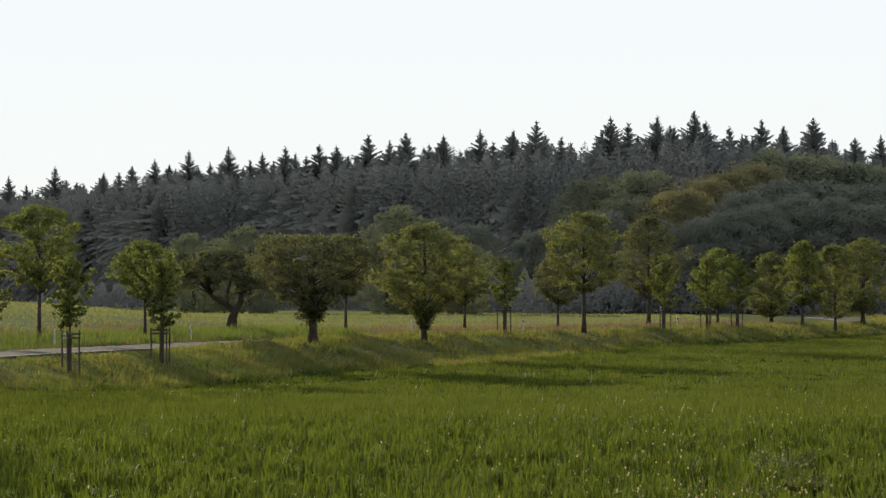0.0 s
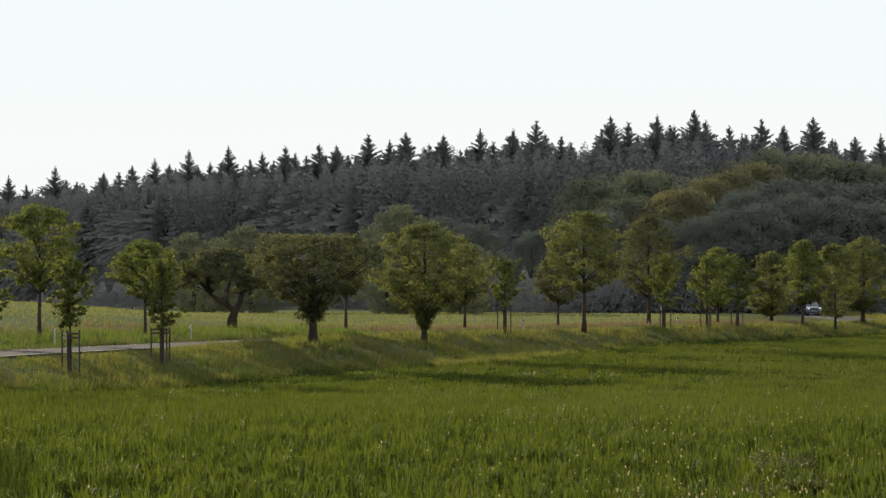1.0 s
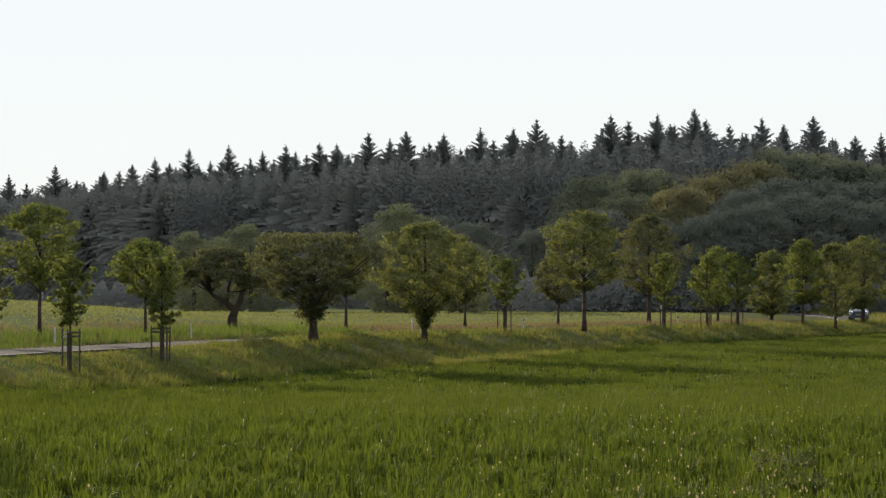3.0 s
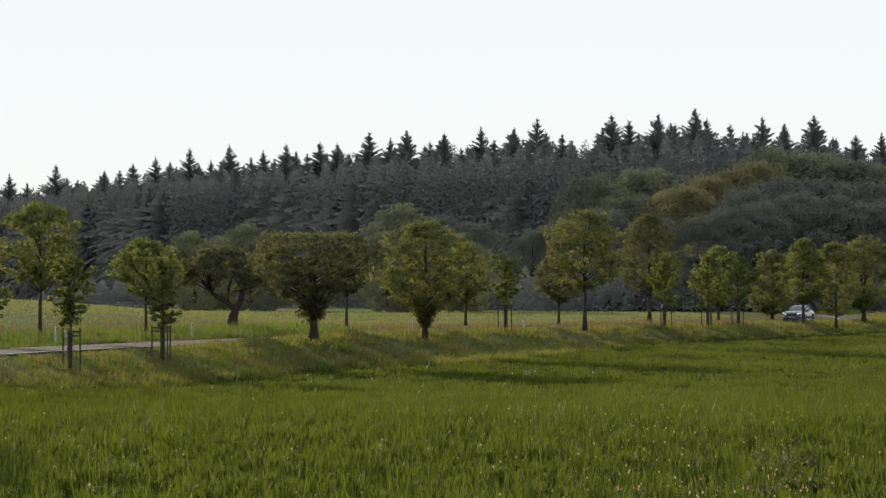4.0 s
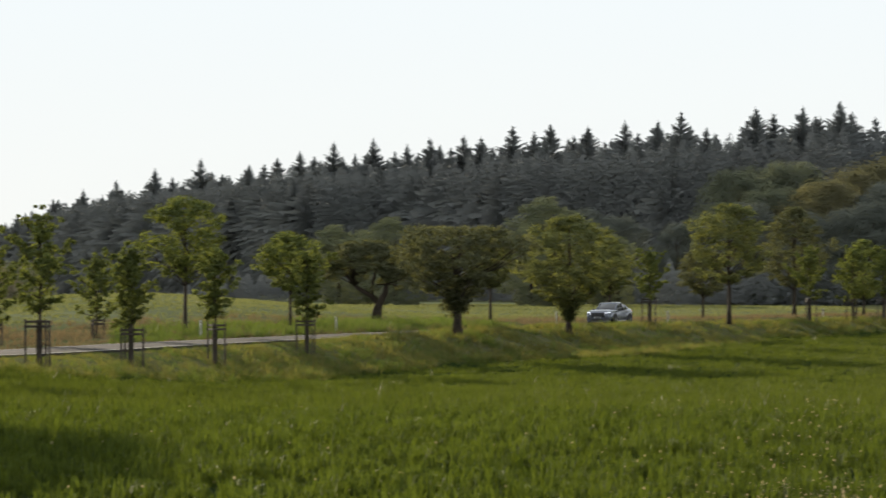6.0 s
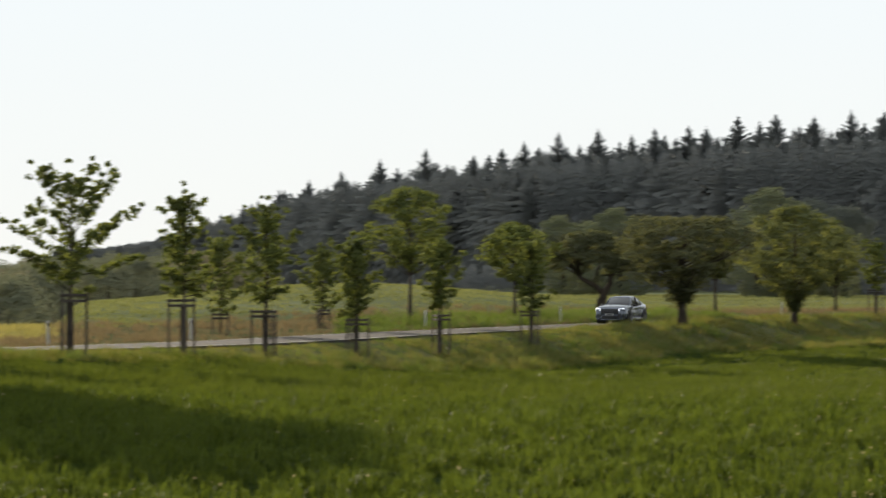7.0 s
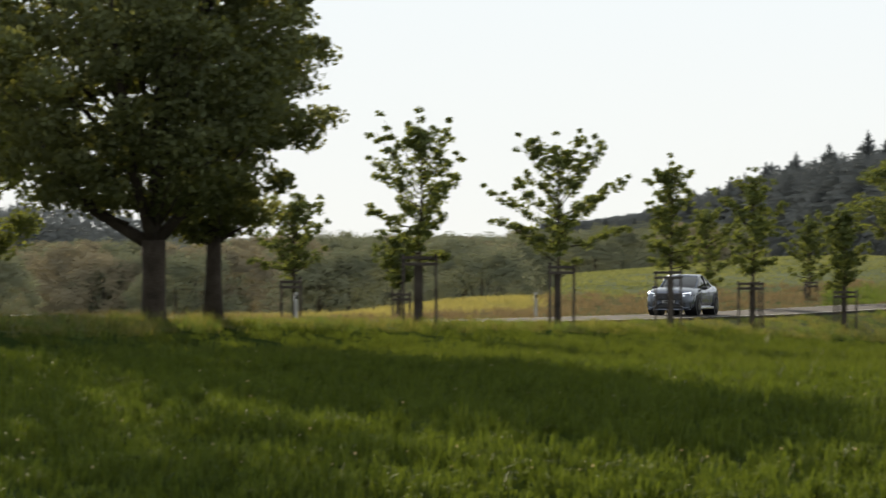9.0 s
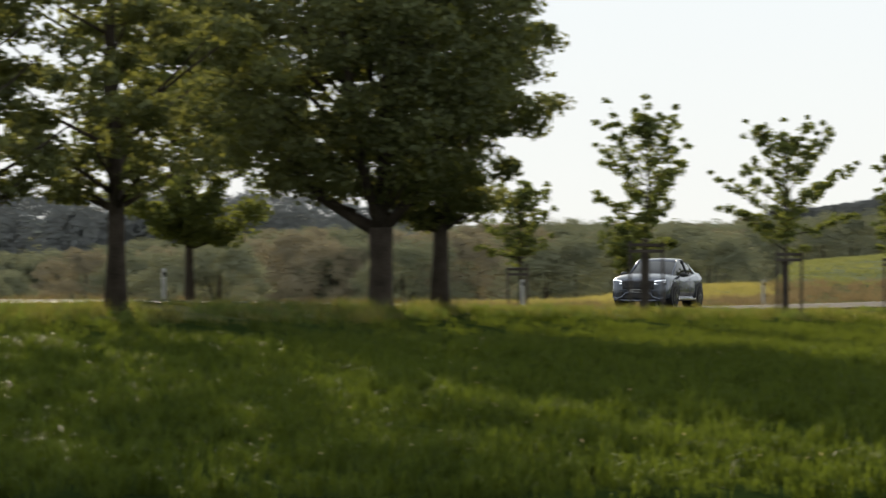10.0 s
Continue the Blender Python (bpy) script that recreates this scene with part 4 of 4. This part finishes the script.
def far_hills():
    """Low wooded ridges far away."""
    for k, (d, lo, hi, top) in enumerate(((1500, 8, 20, -14.0), (2900, 9, 30, -3.5))):
        v, f = [], []
        n, m = 400, 6
        for i in range(n + 1):
            a = lo + (hi - lo) * i / n
            h = top + 3.0 * math.sin(i * 0.021 + 2 * k) + 1.2 * math.sin(i * 0.06 + k)
            for j in range(m + 1):
                x, y = on_ray(a, d + 60 * j)
                v.append((x, y, -24 + (24 + h * math.sin(math.pi * 0.5 * j / m)) * min(1, (0.3 + j / m)) + 0.9 * noise.noise(Vector((i * 0.9, j * 2.0, k)))))
        for i in range(n):
            for j in range(m):
                b = i * (m + 1) + j
                f.append((b, b + m + 1, b + m + 2, b + 1))
        tagged(new("far_hill", mesh_of("far_hill", v, f, [M_FAR_WOOD])), "low wooded ridge in the far distance", "hill", kind="structure")


far_hills()


# ---- the car ----
def car_materials():
    m = material("silver_blue_car_paint", (0.095, 0.11, 0.14), (0.12, 0.135, 0.165), 0.25, 1.5, 80.0, 0.0, metal=0.55, spec=0.6)
    m.node_tree.nodes["Principled BSDF"].inputs["Coat Weight"].default_value = 0.6
    g = material("dark_car_glass", (0.01, 0.012, 0.014), (0.02, 0.022, 0.025), 0.05, 1.0, 20.0, 0.0, spec=0.8)
    b = material("black_car_trim", (0.012, 0.012, 0.013), (0.03, 0.03, 0.03), 0.5, 4.0, 40.0, 0.1, spec=0.4)
    r = material("tyre_rubber", (0.015, 0.015, 0.016), (0.035, 0.034, 0.033), 0.85, 4.0, 60.0, 0.3)
    a = material("dark_alloy_rim", (0.04, 0.04, 0.045), (0.08, 0.08, 0.085), 0.35, 4.0, 40.0, 0.05, metal=0.8)
    c = material("bright_chrome", (0.6, 0.6, 0.62), (0.75, 0.75, 0.77), 0.15, 4.0, 40.0, 0.0, metal=0.9)
    w = material("plate_white", (0.3, 0.3, 0.3), (0.36, 0.36, 0.35), 0.5, 4.0, 40.0, 0.0)
    red = material("red_tail_lens", (0.25, 0.01, 0.01), (0.4, 0.02, 0.02), 0.2, 4.0, 40.0, 0.0, spec=0.6)
    lamp = bpy.data.materials.new("daytime_light")
    lamp.use_nodes = True
    p = lamp.node_tree.nodes["Principled BSDF"]
    p.inputs["Emission Color"].default_value = (0.9, 0.95, 1.0, 1)
    p.inputs["Emission Strength"].default_value = 0.75
    return m, g, b, r, a, c, w, red, lamp


def loft(rows, closed_ends=True):
    """A skin through half sections (x, [(y, z), ...]), mirrored across the middle."""
    bm = bmesh.new()
    rings = []
    for x, half in rows:
        pts = [(y, z) for y, z in half] + [(-y, z) for y, z in reversed(half) if y > 1e-6]
        rings.append([bm.verts.new((x, y, z)) for y, z in pts])
    n = len(rings[0])
    for a, b in zip(rings, rings[1:]):
        for k in range(n):
            bm.faces.new((a[k], a[(k + 1) % n], b[(k + 1) % n], b[k]))
    if closed_ends:
        bm.faces.new(rings[0][::-1])
        bm.faces.new(rings[-1])
    bmesh.ops.recalc_face_normals(bm, faces=bm.faces)
    return bm


def disc(bm, radius, depth, at, sides=28, r2=None):
    m = Matrix.Translation(at) @ Matrix.Rotation(math.pi / 2, 4, "X")
    bmesh.ops.create_cone(bm, cap_ends=True, segments=sides, radius1=radius, radius2=r2 or radius, depth=depth, matrix=m)


def build_car():
    PAINT, GLASS, TRIM, RUBBER, RIM, CHROME, WHITE, RED, GLOW = car_materials()
    car = tagged(new("car"), "silver-blue coupe sport utility car driving along the country road", "car")
    # x ahead; half sections from the sill's middle outwards and up to the bonnet's middle
    def section(x, w, zb, zs, zt, crown):
        return (x, [(0, zb), (w * 0.86, zb), (w * 0.97, zb + 0.10), (w, zb + 0.28), (w * 0.985, zs - 0.12), (w * 0.95, zs), (w * 0.84, zt), (w * 0.45, zt + crown), (0, zt + crown * 1.2)])
    body = [section(-2.36, 0.70, 0.52, 0.86, 0.98, 0.02), section(-2.28, 0.83, 0.34, 0.93, 1.08, 0.03), section(-2.0, 0.92, 0.28, 0.98, 1.12, 0.04),
            section(-1.4, 0.955, 0.24, 1.00, 1.09, 0.03), section(-0.7, 0.94, 0.22, 0.97, 1.03, 0.02), section(0.2, 0.935, 0.22, 0.95, 1.02, 0.02),
            section(0.9, 0.94, 0.22, 0.98, 1.06, 0.03), section(1.35, 0.96, 0.24, 0.98, 1.05, 0.05), section(1.8, 0.95, 0.24, 0.95, 1.01, 0.05),
            section(2.08, 0.935, 0.22, 0.90, 0.96, 0.04), section(2.24, 0.89, 0.22, 0.84, 0.90, 0.04), section(2.33, 0.81, 0.23, 0.78, 0.84, 0.03), section(2.37, 0.72, 0.25, 0.72, 0.78, 0.02)]
    shell = part("body", loft(body), PAINT, car, "silver-blue painted body", True)
    def cabin(x, w, zb, zt, wt):
        return (x, [(0, zb), (w, zb), (w * 0.4 + wt * 0.6, zb + (zt - zb) * 0.6), (wt, zt - 0.05), (wt * 0.86, zt), (0, zt + 0.02)])
    house = [cabin(1.02, 0.74, 0.98, 1.03, 0.72), cabin(0.7, 0.80, 0.98, 1.22, 0.70), cabin(0.3, 0.83, 0.98, 1.46, 0.64), cabin(0.0, 0.84, 0.98, 1.55, 0.62),
             cabin(-0.5, 0.84, 0.98, 1.575, 0.61), cabin(-1.0, 0.83, 1.0, 1.53, 0.58), cabin(-1.5, 0.80, 1.03, 1.37, 0.56), cabin(-1.95, 0.74, 1.06, 1.18, 0.60)]
    part("glasshouse", loft(house), GLASS, car, "dark tinted windows", True)
    roof = [(x, [(0, zt - 0.02), (wt * 0.99, zt - 0.055), (wt * 0.87, zt + 0.008), (0, zt + 0.03)]) for x, zt, wt in
            ((0.22, 1.485, 0.65), (0.0, 1.55, 0.63), (-0.5, 1.578, 0.62), (-1.0, 1.533, 0.59), (-1.25, 1.46, 0.58))]
    part("roof", loft(roof), PAINT, car, "silver-blue painted roof", True)
    for s in (-1, 1):
        for pts, r in (([(0.98, 0.73, 1.03), (0.3, 0.655, 1.44), (0.05, 0.635, 1.53)], 0.032), ([(-0.42, 0.845, 1.0), (-0.5, 0.63, 1.54)], 0.03)):
            bm = bmesh.new()
            tube(bm, [(x, y * s, z) for x, y, z in pts], [r] * len(pts), 8)
            part("pillar", bm, PAINT if r != 0.03 else TRIM, car, "", True)
        bm = bmesh.new()      # painted panel behind the side windows
        rows = []
        for x, w, zb, zt, wt in ((-1.22, 0.828, 1.005, 1.465, 0.575), (-1.5, 0.805, 1.02, 1.375, 0.57), (-1.75, 0.79, 1.04, 1.275, 0.585), (-2.0, 0.76, 1.06, 1.165, 0.62)):
            low = zb + (0.22 if x > -1.3 else 0.06 if x > -1.6 else -0.02) * (zt - zb) / 0.4
            rows.append([bm.verts.new((x, (w + (wt - w) * max(0.0, f)) * s + 0.012 * s, zb + (zt - zb) * f)) for f in np.linspace(min(0.8, (low - zb) / (zt - zb)), 1.01, 5)])
        for r0, r1 in zip(rows, rows[1:]):
            for k in range(4):
                bm.faces.new((r0[k], r0[k + 1], r1[k + 1], r1[k]))
        bmesh.ops.recalc_face_normals(bm, faces=bm.faces)
        bmesh.ops.solidify(bm, geom=bm.faces[:], thickness=0.01)
        bmesh.ops.recalc_face_normals(bm, faces=bm.faces)
        part("rear_quarter", bm, PAINT, car, "", True)
        bm = bmesh.new()
        tube(bm, [(0.75, 0.84 * s, 0.985), (-0.5, 0.855 * s, 0.985), (-1.5, 0.83 * s, 1.05)], [0.014] * 3, 6)
        part("window_strip", bm, CHROME, car, "thin chrome strip")
        # mirror
        mirror = part("mirror", bmesh.new(), TRIM, car, "black door mirror")
        bm = bmesh.new()
        bmesh.ops.create_uvsphere(bm, u_segments=14, v_segments=8, radius=1, matrix=Matrix.Translation((0.62, 1.0 * s, 1.06)) @ Matrix.Diagonal((0.09, 0.13, 0.085, 1)))
        box(bm, (0.06, 0.16, 0.03), (0.62, 0.9 * s, 1.0))
        bm.to_mesh(mirror.data)
        bm.free()
        # headlight with its strip of daytime light
        bm = bmesh.new()
        box(bm, (0.20, 0.40, 0.15), (2.22, 0.69 * s, 0.795), Matrix.Rotation(0.42 * s, 4, "Z"), 0.04)
        lampo = part("headlight", bm, GLASS, car, "clear dark headlight", True)
        bm = bmesh.new()
        tube(bm, [(2.395, 0.54 * s, 0.835), (2.335, 0.69 * s, 0.862), (2.245, 0.86 * s, 0.88)], [0.014] * 3, 6)
        tube(bm, [(2.40, 0.54 * s, 0.765), (2.325, 0.71 * s, 0.745), (2.25, 0.85 * s, 0.79), (2.24, 0.865 * s, 0.875)], [0.010] * 4, 6)
        part("daytime_strip", bm, GLOW, lampo, "glowing white light strip")
        # outer air intake with blade
        bm = bmesh.new()
        box(bm, (0.18, 0.42, 0.25), (2.27, 0.67 * s, 0.40), Matrix.Rotation(0.36 * s, 4, "Z"), 0.05)
        intake = part("air_intake", bm, TRIM, car, "black side air intake")
        bm = bmesh.new()
        tube(bm, [(2.43, 0.28 * s, 0.47), (2.43, 0.40 * s, 0.45), (2.41, 0.52 * s, 0.33), (2.37, 0.68 * s, 0.28), (2.28, 0.84 * s, 0.32)], [0.03] * 5, 6)
        part("blade", bm, PAINT, intake)
        # tail lamp, door seams and handles, sill
        bm = bmesh.new()
        box(bm, (0.10, 0.42, 0.10), (-2.30, 0.56 * s, 0.98), Matrix.Rotation(0.25 * s, 4, "Z"), 0.02)
        part("tail_lamp", bm, RED, car, "red tail lamp")
        for x0 in (0.85, -0.42, -1.3):
            bm = bmesh.new()
            tube(bm, [(x0, 0.938 * s, 0.36), (x0 - 0.02, 0.948 * s, 0.6), (x0 - 0.05, 0.915 * s, 0.94)], [0.007] * 3, 5)
            part("door_seam", bm, TRIM, car)
        for x0 in (-0.18, -1.12):
            bm = bmesh.new()
            box(bm, (0.2, 0.03, 0.03), (x0, 0.955 * s, 0.86), None, 0.01)
            part("door_handle", bm, PAINT, car)
        bm = bmesh.new()
        box(bm, (2.0, 0.08, 0.09), (-0.02, 0.94 * s, 0.27), None, 0.02)
        part("sill", bm, CHROME, car, "bright metal side sill")
    # grille: dark panel, upright bars, plain round badge
    bm = bmesh.new()
    box(bm, (0.10, 1.08, 0.28), (2.35, 0, 0.72), Matrix.Rotation(-0.12, 4, "Y"), 0.05)
    grille = part("grille", bm, TRIM, car, "black grille with upright bars")
    for k in range(15):
        bm = bmesh.new()
        box(bm, (0.02, 0.012, 0.22), (2.405, -0.455 + k * 0.065, 0.72), Matrix.Rotation(-0.12, 4, "Y"))
        part("grille_bar", bm, RIM, grille)
    bm = bmesh.new()
    bmesh.ops.create_cone(bm, cap_ends=True, segments=24, radius1=0.085, radius2=0.08, depth=0.03, matrix=Matrix.Translation((2.415, 0, 0.73)) @ Matrix.Rotation(math.pi / 2, 4, "Y"))
    part("badge", bm, RIM, grille, "plain round dark chrome badge")
    bm = bmesh.new()
    box(bm, (0.12, 0.95, 0.18), (2.345, 0, 0.36), None, 0.04)
    part("lower_intake", bm, TRIM, car, "black lower air intake")
    bm = bmesh.new()
    box(bm, (0.02, 0.52, 0.11), (2.415, 0, 0.525), None, 0.005)
    plate = part("number_plate", bm, WHITE, car, "white plate with dark bars")
    bm = bmesh.new()
    box(bm, (0.008, 0.36, 0.05), (2.428, 0.02, 0.525), None)
    part("plate_bar", bm, TRIM, plate)
    bm = bmesh.new()
    tube(bm, [(2.25, -0.84, 0.235), (2.41, -0.45, 0.22), (2.44, 0, 0.215), (2.41, 0.45, 0.22), (2.25, 0.84, 0.235)], [0.03] * 5, 6)
    part("splitter", bm, PAINT, car)
    bm = bmesh.new()
    box(bm, (3.9, 1.5, 0.1), (0, 0, 0.25), None, 0.03)
    part("underbody", bm, TRIM, car)
    wheels = []
    for x0 in (1.42, -1.45):
        for s in (-1, 1):
            bm = bmesh.new()
            disc(bm, 0.425, 0.5, (x0, 0.722 * s, 0.40), 32)
            part("wheel_arch", bm, TRIM, car, "black wheel arch")
            wheel = new("wheel")
            wheel.parent = car
            tagged(wheel, "dark alloy wheel with low tyre")
            wheel.matrix_basis = pose(x0, 0.86 * s, 0.365)
            bm = bmesh.new()
            disc(bm, 0.365, 0.25, (0, 0, 0), 36)
            bmesh.ops.bevel(bm, geom=[e for e in bm.edges if len(e.link_faces) == 2 and e.calc_face_angle() > 1.0], offset=0.04, segments=3, affect="EDGES")
            part("tyre", bm, RUBBER, wheel, "", True)
            bm = bmesh.new()
            disc(bm, 0.27, 0.03, (0, 0.115 * s, 0), 30)
            rim = part("rim", bm, TRIM, wheel)
            for k in range(10):
                bm = bmesh.new()
                box(bm, (0.05, 0.025, 0.2), (0, 0.135 * s, 0.155))
                bmesh.ops.rotate(bm, verts=bm.verts, cent=(0, 0, 0), matrix=Matrix.Rotation(k * math.tau / 10, 3, "Y"))
                part("spoke", bm, RIM, wheel)
            bm = bmesh.new()
            disc(bm, 0.06, 0.04, (0, 0.135 * s, 0), 16)
            part("hub", bm, CHROME, wheel)
            wheels.append((wheel, x0, s))
    return car, wheels


car, wheels = build_car()

# seconds and how far along the valley the car is
CAR_Y = [(0.0, 442), (0.5, 426), (1.0, 409), (1.5, 393), (2.0, 376), (2.5, 360), (3.0, 344.5), (3.5, 328), (4.0, 311.8), (4.5, 295.4), (5.0, 278),
         (5.5, 260), (6.0, 241.5), (6.5, 222.4), (7.0, 199.7), (7.5, 180.8), (8.0, 162.8), (8.5, 147.3), (9.0, 132.3), (9.5, 119.7), (10.0, 107.4)]


def motions():
    rows = []
    for t, y in CAR_Y:
        x = float(road_x(y))
        slope = float(road_x(y + 1.5) - road_x(y - 1.5)) / 3
        rise = float(road_z(y - 1.5) - road_z(y + 1.5)) / 3
        heading = math.degrees(math.atan2(-1, -slope)) + 7.0 * float(smooth01(7.3, 10.0, t))
        rows.append((t, pose(x, y, float(road_z(y)) + 0.075, 0, -math.degrees(math.atan(rise / math.hypot(1, slope))), heading)))
    walk(car, rows)
    for wheel, x0, s in wheels:
        walk(wheel, [(k / FPS, pose(x0, 0.86 * s, 0.365, 0, 80.0 * k, 0)) for k in range(0, 301)])


motions()
